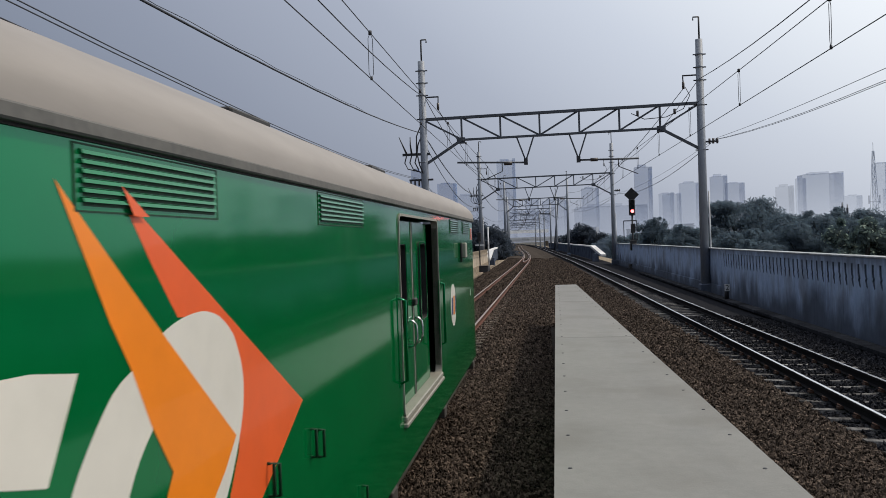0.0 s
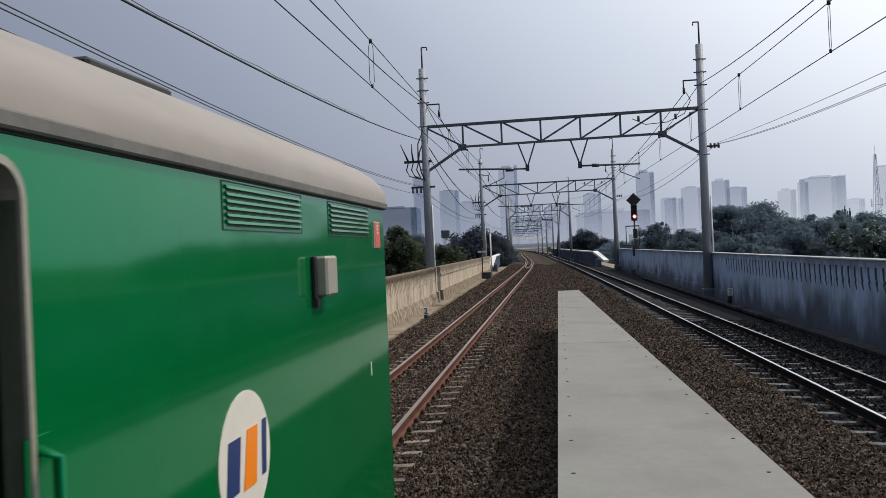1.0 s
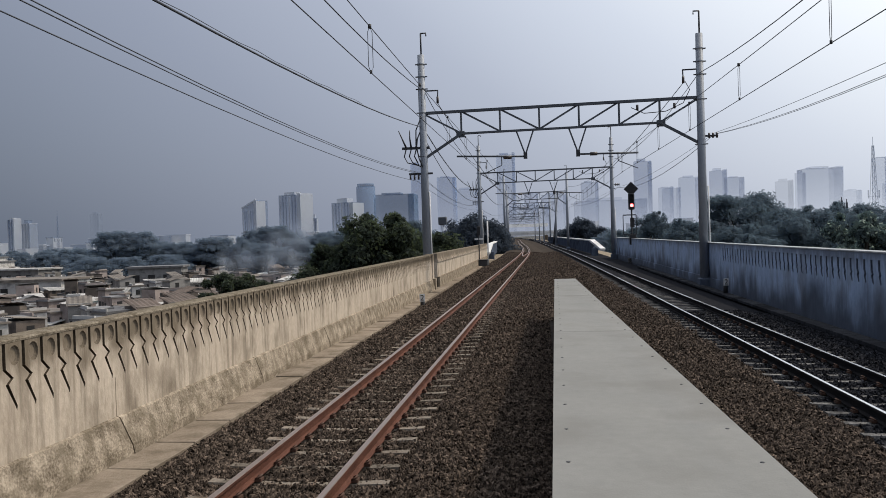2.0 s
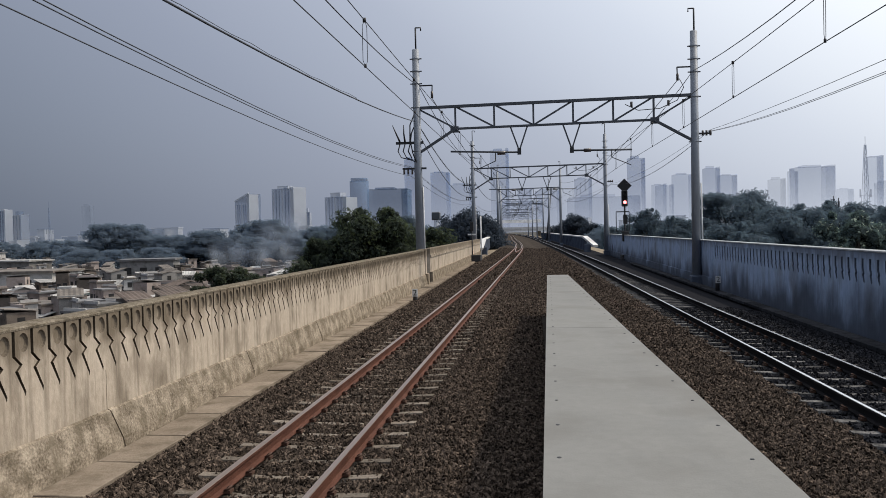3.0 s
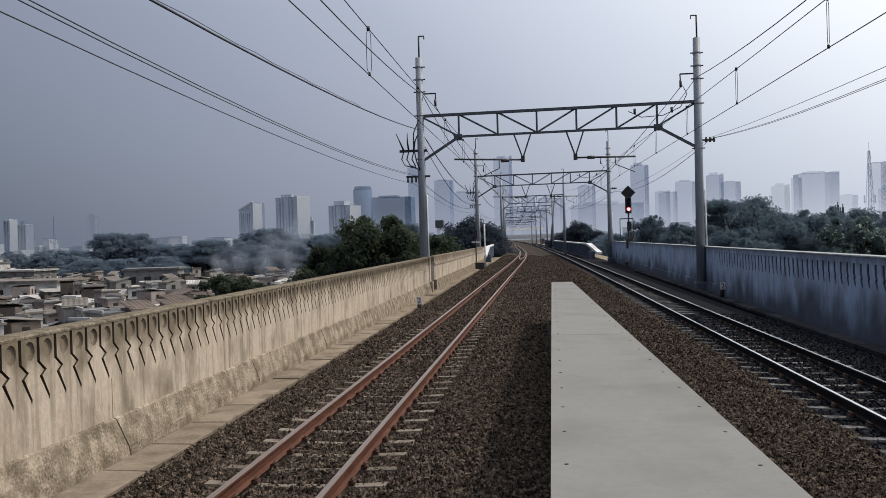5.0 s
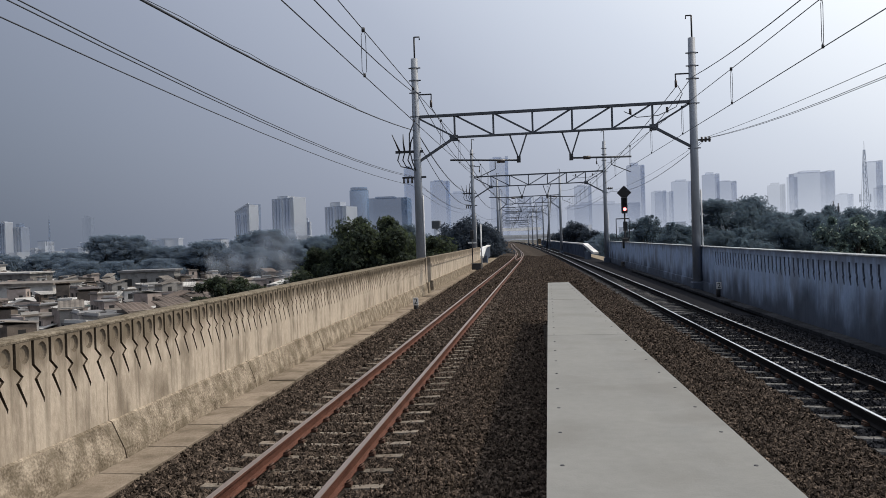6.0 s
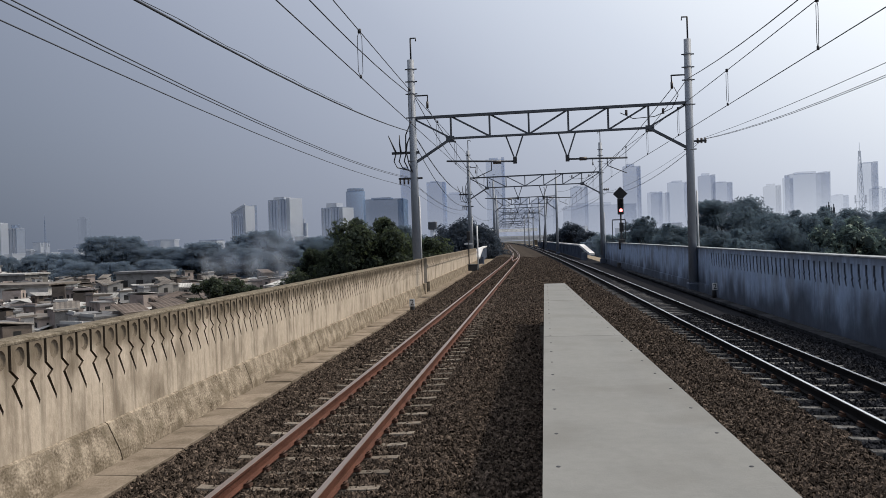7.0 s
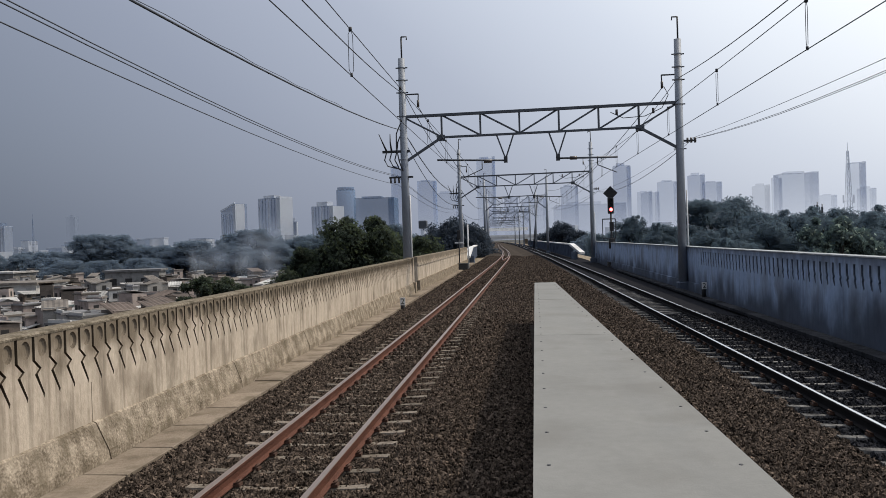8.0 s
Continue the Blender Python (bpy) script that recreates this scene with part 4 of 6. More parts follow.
def build_lineside():
    build_pale_stone()
    build_signal()
    build_marker(-4.35, 29.2, -0.32, True)
    build_marker(7.35, 33.0, -0.25, True)
    # cabinets and a low signal by the second mast
    b = holder("signal_cabinet", "small dark lineside cabinet beside the second mast", "cabinet", at=pose(-4.75, 65.5, -0.15))
    part("body", boxed(-0.5, 0.5, -0.3, 0.3, 0.0, 0.5, bevel=0.03), M["iron"], b)
    part("lid", boxed(-0.54, 0.54, -0.34, 0.34, 0.502, 0.56, bevel=0.01), M["iron"], b)
    d = holder("dwarf_signal", "thin lineside post with a small head on a base", "railway signal", at=pose(-5.0, 66.5, 0.2))
    part("post", tubed([(0, 0, 0), (0, 0, 2.6)], 0.05, 8), M["iron"], d)
    part("arm", barred((-0.35, 0, 1.9), (0.35, 0, 1.9), 0.06, 0.12), M["white_paint"], d)
    part("head", boxed(-0.14, 0.14, -0.1, 0.1, 2.2, 2.95, bevel=0.03), M["black_paint"], d)
    part("white_post", tubed([(0.75, 0, -0.3), (0.75, 0, 3.4)], 0.06, 8), M["white_paint"], d)
    # parapets of the next bridge, white-topped, with slanting ends
    for x0, y0, x1, y1, s in ((-5.6, 92, -10.6, 260, -1), (6.2, 96, 2.9, 250, 1)):
        w = holder("bridge_parapet", "dark bridge parapet with white top and slanting white end", "parapet", "bridge parapets", kind="structure")
        n = 8
        for i in range(n):
            a = Vector((x0 + (x1 - x0) * i / n, y0 + (y1 - y0) * i / n, 0))
            b2 = Vector((x0 + (x1 - x0) * (i + 1) / n, y0 + (y1 - y0) * (i + 1) / n, 0))
            part("panel", bar(bmesh.new(), a + Vector((0, 0, 0.55)), b2 + Vector((0, 0, 0.55)), 0.3, 1.5), M["dark_parapet"], w)
            part("top_rail", bar(bmesh.new(), a + Vector((0, 0, 1.38)), b2 + Vector((0, 0, 1.38)), 0.42, 0.16), M["white_paint"], w)
        bm = bmesh.new()
        bar(bm, (x0, y0 - 0.1, 1.38), (x0 + (1.0 if s > 0 else -0.2), y0 - 3.2, 0.35), 0.62, 0.24)
        part("slanting_end", bm, M["white_paint"], w)
        part("end_block", boxed(x0 - 0.2, x0 + 0.5, y0 - 2.6, y0 - 1.2, -0.4, 0.5), M["dark_parapet"], w)
    # a flyover across the far end of the line
    f = holder("flyover", "pale road flyover crossing beyond the tracks", "bridge", kind="structure", at=pose(-20, 470, 0, 0, 0, 4))
    part("deck", boxed(-60, 60, -5, 5, 1.2, 2.6), M["white_paint"], f)
    part("railing", boxed(-60, 60, -5.3, -5.0, 2.6, 3.8), M["white_paint"], f)
    part("upper_deck", boxed(-22, 26, 8, 16, 6.4, 8.2), M["white_paint"], f)
    for x in (-50, -30, 24, 44):
        part("pier", boxed(x - 1, x + 1, -2, 2, GROUND_Z, 1.2), M["concrete_base"], f)
    # a leaning pole beyond
    wire_pole = holder("leaning_pole", "dark leaning steel pole beside the far track", "pole", at=pose(3.4, 190, 0, 0, 6, 0))
    part("shaft", tubed([(0, 0, -0.4), (0, 0, 12)], 0.22, 8, 0.14), M["steel"], wire_pole)
    part("crosspiece", barred((-0.6, 0, 11.4), (0.6, 0, 11.4), 0.12, 0.12), M["steel"], wire_pole)


for _i, (_y, _a, _b) in enumerate(PORTALS):
    build_portal(_y, _a, _b, _i < 2, 0.35 if _i else 0.0)
build_wires()
build_lineside()


# ---------------------------------------------------------------- the coach
def paint(name, c, rough=0.07, coat=0.45, tint=None, spec=0.6):
    m = surface(name, tuple(v * 0.9 for v in c), tuple(min(1, v * 1.08) for v in c), 0.7, rough, 0.0, 3, spec=spec)
    b = m.node_tree.nodes["Principled BSDF"]
    b.inputs["Coat Weight"].default_value = coat
    b.inputs["Coat Roughness"].default_value = 0.025
    b.inputs["Specular Tint"].default_value = (*(tint or [0.35 + 0.65 * v / max(c) for v in c]), 1)
    # faint waves in the sheet metal
    nt = m.node_tree
    wn = nt.nodes.new("ShaderNodeTexNoise")
    wn.inputs["Scale"].default_value = 1.7
    wn.inputs["Detail"].default_value = 1.0
    co = nt.nodes.new("ShaderNodeTexCoord")
    nt.links.new(co.outputs["Object"], wn.inputs["Vector"])
    bp = nt.nodes.new("ShaderNodeBump")
    bp.inputs["Strength"].default_value = 0.045
    bp.inputs["Distance"].default_value = 0.02
    nt.links.new(wn.outputs["Fac"], bp.inputs["Height"])
    nt.links.new(bp.outputs["Normal"], b.inputs["Normal"])
    nt.links.new(bp.outputs["Normal"], b.inputs["Coat Normal"])
    return m


M["green"] = paint("green_coach_paint", (0.0003, 0.122, 0.031), 0.085, 0.04, (0.06, 1.0, 0.60), 1.0)
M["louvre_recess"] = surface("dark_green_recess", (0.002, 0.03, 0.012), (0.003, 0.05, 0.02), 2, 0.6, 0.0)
M["orange"] = paint("orange_vinyl", (0.88, 0.24, 0.010), 0.35, 0.2)
M["red_orange"] = paint("red_orange_vinyl", (0.80, 0.12, 0.025), 0.35, 0.2)
M["cream"] = paint("cream_vinyl", (0.68, 0.66, 0.60), 0.4, 0.2)
M["navy"] = paint("navy_vinyl", (0.02, 0.04, 0.14), 0.4, 0.1)
M["placard"] = paint("red_enamel_plate", (0.62, 0.10, 0.07), 0.4, 0.1)
M["roof"] = surface("dusty_coach_roof", (0.225, 0.207, 0.192), (0.30, 0.276, 0.256), 0.8, 0.6, 0.08, 12, dirt=(0.26, 0.23, 0.205), dirt_scale=0.5, stretch=(1, 0.3, 1))
M["gutter"] = surface("grey_gutter", (0.10, 0.102, 0.10), (0.17, 0.168, 0.16), 3, 0.7, 0.1, 30, spec=0.1)
M["rubber"] = surface("black_rubber", (0.012, 0.012, 0.012), (0.022, 0.022, 0.022), 8, 0.6, 0.05, 60)
M["door_trim"] = surface("worn_aluminium_trim", (0.25, 0.24, 0.205), (0.35, 0.335, 0.29), 5, 0.5, 0.1, 60, metal=0.2)
M["chrome"] = surface("steel_handle", (0.5, 0.5, 0.5), (0.62, 0.62, 0.62), 10, 0.25, 0.0, metal=1.0)
M["tinted_glass"] = surface("dark_tinted_glass", (0.006, 0.008, 0.009), (0.01, 0.012, 0.013), 1, 0.05, 0.0, spec=0.2)
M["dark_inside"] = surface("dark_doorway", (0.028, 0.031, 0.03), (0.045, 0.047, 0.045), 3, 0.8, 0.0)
M["bogie"] = surface("dusty_bogie_iron", (0.03, 0.027, 0.024), (0.07, 0.06, 0.052), 4, 0.8, 0.3, 30)

SIDE, LOW, EAVE, LENGTH = 1.52, 0.58, 2.73, 20.0


def flat_shape(outline, x, thick):
    """A vinyl shape on the coach's side: (along, up) points, a hair proud."""
    bm = bmesh.new()
    prism(bm, outline, x, x + thick)
    bmesh.ops.recalc_face_normals(bm, faces=bm.faces)
    return bm


def rounded(s0, s1, z0, z1, r, n=5):
    pts = []
    for cx, cz, a in ((s1 - r, z1 - r, 0), (s0 + r, z1 - r, 90), (s0 + r, z0 + r, 180), (s1 - r, z0 + r, 270)):
        for k in range(n + 1):
            t = radians(a + 90 * k / n)
            pts.append((cx + r * math.cos(t), cz + r * math.sin(t)))
    return pts


def frame_ring(outer, inner, x0, x1):
    bm = bmesh.new()
    rings = [[bm.verts.new((x, s, z)) for s, z in o] for x, o in ((x0, outer), (x1, outer), (x1, inner), (x0, inner))]
    n = len(outer)
    for a, b in zip(rings, rings[1:] + rings[:1]):
        for k in range(n):
            bm.faces.new((a[k], a[(k + 1) % n], b[(k + 1) % n], b[k]))
    bmesh.ops.recalc_face_normals(bm, faces=bm.faces)
    return bm


def softened(pts, times=2):
    """Corner-cut a closed outline so that it reads as a curve."""
    for _ in range(times):
        out = []
        for (a, b), (c, e) in zip(pts, pts[1:] + pts[:1]):
            out += [(0.75 * a + 0.25 * c, 0.75 * b + 0.25 * e), (0.25 * a + 0.75 * c, 0.25 * b + 0.75 * e)]
        pts = out
    return pts


def louvre(coach, s0, s1, z0, z1):
    """s is counted from the rear end towards the front, along -y."""
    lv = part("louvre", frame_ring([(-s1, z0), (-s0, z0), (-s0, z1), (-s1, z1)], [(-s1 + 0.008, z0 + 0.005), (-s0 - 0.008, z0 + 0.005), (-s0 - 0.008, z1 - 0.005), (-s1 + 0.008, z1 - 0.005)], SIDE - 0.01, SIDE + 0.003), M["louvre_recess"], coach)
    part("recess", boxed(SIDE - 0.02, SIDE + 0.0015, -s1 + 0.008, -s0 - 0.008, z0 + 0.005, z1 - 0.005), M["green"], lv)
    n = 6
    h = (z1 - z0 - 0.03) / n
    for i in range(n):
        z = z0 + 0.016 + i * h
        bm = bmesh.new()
        # a dark strip imitates the shade in the gap under each slat
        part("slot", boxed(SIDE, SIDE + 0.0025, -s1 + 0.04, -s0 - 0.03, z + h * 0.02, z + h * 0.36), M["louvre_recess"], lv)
        sec = [(SIDE + 0.001, z + h * 0.98), (SIDE + 0.010, z + h * 0.82), (SIDE + 0.014, z + h * 0.40), (SIDE + 0.001, z + h * 0.36)]
        a = [bm.verts.new((x, -s1 + 0.03, zz)) for x, zz in sec]
        b = [bm.verts.new((x, -s0 - 0.03, zz)) for x, zz in sec]
        for k in range(4):
            bm.faces.new((a[k], b[k], b[(k + 1) % 4], a[(k + 1) % 4]))
        bm.faces.new(a)
        bm.faces.new(b[::-1])
        bmesh.ops.recalc_face_normals(bm, faces=bm.faces)
        part("slat", bm, M["green"], lv)
    return lv


def build_coach():
    c = holder("railway_coach", "glossy green railway luggage coach with beige roof and orange swoosh", "railway coach")
    D0, D1, DT, DB = 4.11, 6.38, 2.66, 1.0       # doorway
    # body shell
    part("side_wall", frame_ring([(-LENGTH, LOW), (0, LOW), (0, EAVE), (-LENGTH, EAVE)], [(-D1, DB), (-D0, DB), (-D0, DT), (-D1, DT)], SIDE - 0.06, SIDE), M["green"], c)
    part("side_wall", boxed(-SIDE, -SIDE + 0.06, -LENGTH, 0.0, LOW, EAVE), M["green"], c)
    part("end_wall", boxed(-SIDE + 0.06, SIDE - 0.06, -0.06, -0.002, LOW, EAVE), M["green"], c)
    part("end_wall", boxed(-SIDE + 0.06, SIDE - 0.06, -LENGTH + 0.002, -LENGTH + 0.06, LOW, EAVE), M["green"], c)
    part("floor", boxed(-SIDE + 0.06, SIDE - 0.06, -LENGTH + 0.06, -0.06, 0.86, 0.98), M["dark_inside"], c)
    # roof: rounded shoulders and a shallow crown
    prof = [(1.54, 2.772), (1.54, 2.845), (1.505, 2.91), (1.435, 2.98), (1.335, 3.045), (1.2, 3.112), (0.95, 3.205), (0.6, 3.30), (0.25, 3.345), (0, 3.355)]
    prof = prof + [(-x, z) for x, z in prof[-2::-1]]
    bm = bmesh.new()
    rows = [[bm.verts.new((x, y, z)) for x, z in prof] for y in (-LENGTH - 0.03, 0.03)]
    for k in range(len(prof) - 1):
        f = bm.faces.new((rows[0][k], rows[0][k + 1], rows[1][k + 1], rows[1][k]))
        f.smooth = True
    for y in (-LENGTH - 0.029, 0.029):
        bm.faces.new([bm.verts.new((x, y, z)) for x, z in prof])
    bmesh.ops.recalc_face_normals(bm, faces=bm.faces)
    part("roof", bm, M["roof"], c, "dusty beige curved roof")
    for s in (1, -1):
        part("gutter", boxed(min(s * 1.50, s * 1.55), max(s * 1.50, s * 1.55), -LENGTH - 0.035, 0.035, 2.738, 2.782, bevel=0.006), M["gutter"], c)
        part("gutter_gap", boxed(min(s * 1.46, s * 1.526), max(s * 1.46, s * 1.526), -LENGTH, -0.002, EAVE, 2.741), M["rubber"], c)
    for a, b in ((0.8, 1.78), (5.9, 6.8), (12.2, 13.1)):
        part("roof_hatch", boxed(-0.3, 0.3, -b, -a, 3.3, 3.56, bevel=0.02), M["rubber"], c)
    for s0, s1, z0, z1 in ((0.51, 1.49, 2.525, 2.722), (1.97, 2.94, 2.53, 2.722), (7.61, 8.67, 2.545, 2.724), (9.98, 10.89, 2.54, 2.724)):
        louvre(c, s0, s1, z0, z1)
    # doorway: trim, recess, two leaves
    part("door_trim", frame_ring(rounded(-D1 - 0.016, -D0 + 0.018, DB - 0.02, DT + 0.022, 0.10), rounded(-D1, -D0, DB, DT, 0.08), SIDE - 0.06, SIDE + 0.012), M["door_trim"], c)
    # solid block, its dark colour standing in for the unlit vestibule
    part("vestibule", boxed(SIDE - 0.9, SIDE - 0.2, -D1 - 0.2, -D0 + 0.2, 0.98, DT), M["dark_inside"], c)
    part("sill", boxed(SIDE - 0.16, SIDE + 0.025, -D1, -D0, DB - 0.04, DB + 0.005, bevel=0.008), M["door_trim"], c)
    part("step_plate", boxed(SIDE - 0.02, SIDE + 0.035, -D1 - 0.02, -D0 + 0.02, DB - 0.085, DB - 0.048, bevel=0.008), M["door_trim"], c)
    for s0, s1, w0, w1, hs in ((5.41, 6.37, 5.77, 6.17, 5.65), (4.46, 5.37, 4.61, 5.0, 5.33)):
        leaf = part("door", frame_ring([(-s1, DB + 0.01), (-s0, DB + 0.01), (-s0, DT - 0.03), (-s1, DT - 0.03)], [(-w1, 1.66), (-w0, 1.66), (-w0, 2.43), (-w1, 2.43)], SIDE - 0.115, SIDE - 0.07), M["green"], c)
        out, inn = rounded(-w1 - 0.016, -w0 + 0.016, 1.644, 2.446, 0.07), rounded(-w1 + 0.012, -w0 - 0.012, 1.672, 2.418, 0.05)
        part("window_seal", frame_ring(out, inn, SIDE - 0.10, SIDE - 0.055), M["rubber"], leaf)
        part("window_frame", frame_ring(rounded(-w1 - 0.012, -w0 + 0.012, 1.648, 2.442, 0.06), rounded(-w1 + 0.004, -w0 - 0.004, 1.664, 2.426, 0.055), SIDE - 0.07, SIDE - 0.048), M["green"], leaf)
        part("pane", boxed(SIDE - 0.1, SIDE - 0.092, -w1, -w0, 1.66, 2.43), M["tinted_glass"], leaf)
        part("handle", tubed([(SIDE - 0.07, -hs, 1.49), (SIDE - 0.03, -hs, 1.492), (SIDE - 0.004, -hs, 1.52), (SIDE + 0.004, -hs, 1.57), (SIDE + 0.004, -hs, 1.64), (SIDE - 0.004, -hs, 1.69), (SIDE - 0.03, -hs, 1.722), (SIDE - 0.07, -hs, 1.725)], 0.013, 8), M["chrome"], leaf)
        e = s0 if s0 > 5.39 else s1
        part("edge_strip", boxed(SIDE - 0.12, SIDE - 0.062, -e - 0.011, -e + 0.011, DB + 0.012, DT - 0.03), M["door_trim"] if s0 > 5.39 else M["rubber"], leaf)
    part("latch", boxed(SIDE - 0.11, SIDE - 0.03, -5.45, -5.33, 1.845, 1.91, bevel=0.008), M["rubber"], c)
    for s in (4.075, 6.485):
        g = part("grab_rail", tubed([(SIDE, -s, 1.30), (SIDE + 0.055, -s, 1.32), (SIDE + 0.055, -s, 1.97), (SIDE, -s, 1.99)], 0.014, 8), M["green"], c)
        part("backplate", boxed(SIDE, SIDE + 0.006, -s - 0.05, -s + 0.05, 1.27, 2.02), M["green"], g)
    # marker lamp box, number plate bars, small white tag
    lamp = part("marker_lamp", boxed(SIDE, SIDE + 0.08, -1.82, -1.62, 2.205, 2.415, bevel=0.012), M["door_trim"], c)
    part("side_shield", boxed(SIDE, SIDE + 0.03, -1.85, -1.823, 2.19, 2.418, bevel=0.008), M["rubber"], lamp)
    part("bracket", prism(bmesh.new(), [(-1.845, 2.2), (-1.845, 2.15), (-1.81, 2.16), (-1.77, 2.2)], SIDE, SIDE + 0.03), M["rubber"], lamp)
    pl = part("placard", boxed(SIDE, SIDE + 0.008, -0.352, -0.182, 2.452, 2.638, bevel=0.002), M["cream"], c, "small red enamel plate with a white letter")
    part("enamel", boxed(SIDE + 0.0085, SIDE + 0.0115, -0.347, -0.187, 2.457, 2.633), M["placard"], pl)
    bm = bmesh.new()
    for a, b, z0, z1 in ((-0.292, -0.277, 2.553, 2.617), (-0.292, -0.243, 2.605, 2.617), (-0.292, -0.252, 2.58, 2.591), (-0.292, -0.243, 2.553, 2.565)):
        box(bm, SIDE + 0.012, SIDE + 0.0135, a, b, z0, z1)
    part("letter", bm, M["cream"], pl)
    part("tag", boxed(SIDE, SIDE + 0.004, -0.60, -0.578, 1.60, 1.69), M["cream"], c)
    # round emblem: cream disc with plain navy and orange bars
    n = 28
    em = part("emblem", flat_shape([(-2.81 + 0.265 * math.cos(6.2832 * k / n), 1.635 + 0.265 * math.sin(6.2832 * k / n)) for k in range(n)], SIDE + 0.001, 0.003), M["cream"], c)
    for pts, m in (([(-3.01, 1.56), (-2.92, 1.56), (-2.895, 1.74), (-2.985, 1.74)], "navy"), ([(-2.885, 1.55), (-2.785, 1.55), (-2.76, 1.75), (-2.845, 1.75)], "orange"),
                   ([(-2.735, 1.56), (-2.70, 1.56), (-2.685, 1.755), (-2.72, 1.755)], "navy")):
        pts = [(-2.808 + 1.32 * (a + 2.853), 1.628 + 1.15 * (b - 1.65)) for a, b in pts]
        part("colour_bar", flat_shape(pts, SIDE + 0.005, 0.002), M[m], em)
    # swoosh
    part("swoosh", flat_shape([(-10.67, 2.61), (-9.04, 1.68), (-9.37, 1.51), (-9.64, 1.38), (-10.35, 1.03), (-10.5, 1.06), (-9.96, 1.49), (-9.86, 1.64), (-9.8, 1.87), (-9.88, 2.08), (-10.05, 2.19), (-10.33, 2.21), (-10.5, 2.4)], SIDE + 0.0006, 0.0004), M["red_orange"], c)
    part("swoosh", flat_shape(softened([(-10.52, 2.14), (-10.46, 2.165), (-10.32, 2.205), (-10.15, 2.218), (-10.05, 2.20), (-9.98, 2.175), (-9.9, 2.125), (-9.85, 2.075), (-9.785, 1.94), (-9.795, 1.80), (-9.865, 1.66), (-9.96, 1.53), (-10.12, 1.38), (-10.3, 1.4), (-10.3, 1.7)]), SIDE + 0.0012, 0.0004), M["cream"], c)
    part("swoosh", flat_shape([(-10.97, 2.62), (-10.43, 2.163), (-9.88, 1.712), (-9.99, 1.61), (-10.12, 1.52), (-10.45, 1.2), (-10.75, 1.2), (-10.45, 1.65), (-10.40, 1.72), (-10.53, 1.9), (-10.63, 2.08), (-10.74, 2.235), (-10.85, 2.42)], SIDE + 0.0018, 0.0004), M["orange"], c)
    part("swoosh", flat_shape(softened([(-10.60, 2.095), (-10.50, 1.90), (-10.59, 1.83), (-10.65, 1.76), (-10.72, 1.65), (-10.8, 1.4), (-11.1, 1.4), (-11.0, 1.72), (-10.95, 1.81), (-10.9, 1.88), (-10.8, 1.985), (-10.72, 2.05)], 1), SIDE + 0.0012, 0.0004), M["cream"], c)
    part("swoosh", flat_shape([(-11.6, 2.13), (-11.21, 2.155), (-11.09, 2.15), (-10.90, 2.12), (-11.04, 1.865), (-11.15, 1.895), (-11.22, 1.915), (-11.6, 1.90)], SIDE + 0.0012, 0.0004), M["cream"], c)
    part("swoosh", flat_shape([(-10.672, 2.62), (-10.52, 2.535), (-10.61, 2.535)], SIDE + 0.0145, 0.0004), M["red_orange"], c)
    for s, z in ((8.935, 1.51), (8.80, 1.475), (9.555, 1.51), (9.485, 1.49), (7.88, 0.9)):
        part("step_iron", tubed([(SIDE, -s, z), (SIDE + 0.03, -s, z), (SIDE + 0.03, -s, z - 0.14), (SIDE, -s, z - 0.14)], 0.008, 6), M["louvre_recess"], c)
    # skirt blocks, underframe, bogies and coupler
    part("sole_bar", boxed(-SIDE + 0.1, SIDE - 0.08, -LENGTH + 0.1, -0.1, 0.42, LOW - 0.004), M["bogie"], c)
    for s in (0.5, 3.9, 6.9, 9.2, 12.5, 16):
        part("lifting_lug", boxed(SIDE - 0.14, SIDE + 0.012, -s - 0.1, -s + 0.1, 0.46, LOW - 0.006, bevel=0.01), M["bogie"], c)
    for s in (2.9, 17.1):
        bg = part("bogie", boxed(-1.05, 1.05, -s - 1.5, -s + 1.5, 0.38, 0.56, bevel=0.04), M["bogie"], c)
        for e in (-1.1, 1.1):
            for x in (-0.534, 0.534):
                bm = tubed([(x - 0.05, -s + e, 0.39), (x + 0.05, -s + e, 0.39)], 0.387, 24)
                part("wheel", bm, M["bogie"], bg)
            part("axle", tubed([(-0.9, -s + e, 0.39), (0.9, -s + e, 0.39)], 0.07, 10), M["bogie"], bg)
        for x in (-0.98, 0.98):
            part("side_frame", boxed(x - 0.08, x + 0.08, -s - 1.4, -s + 1.4, 0.33, 0.52, bevel=0.03), M["bogie"], bg)
    part("coupler", boxed(-0.12, 0.12, 0.0, 0.45, 0.62, 0.86, bevel=0.03), M["bogie"], c)
    part("gangway", frame_ring(rounded(-0.48, 0.48, 1.0, 2.9, 0.08), rounded(-0.38, 0.38, 1.05, 2.8, 0.06), 0.0, 0.16), M["rubber"], c).matrix_basis = Matrix.Rotation(radians(90), 4, "Z")
    return c


coach = build_coach()


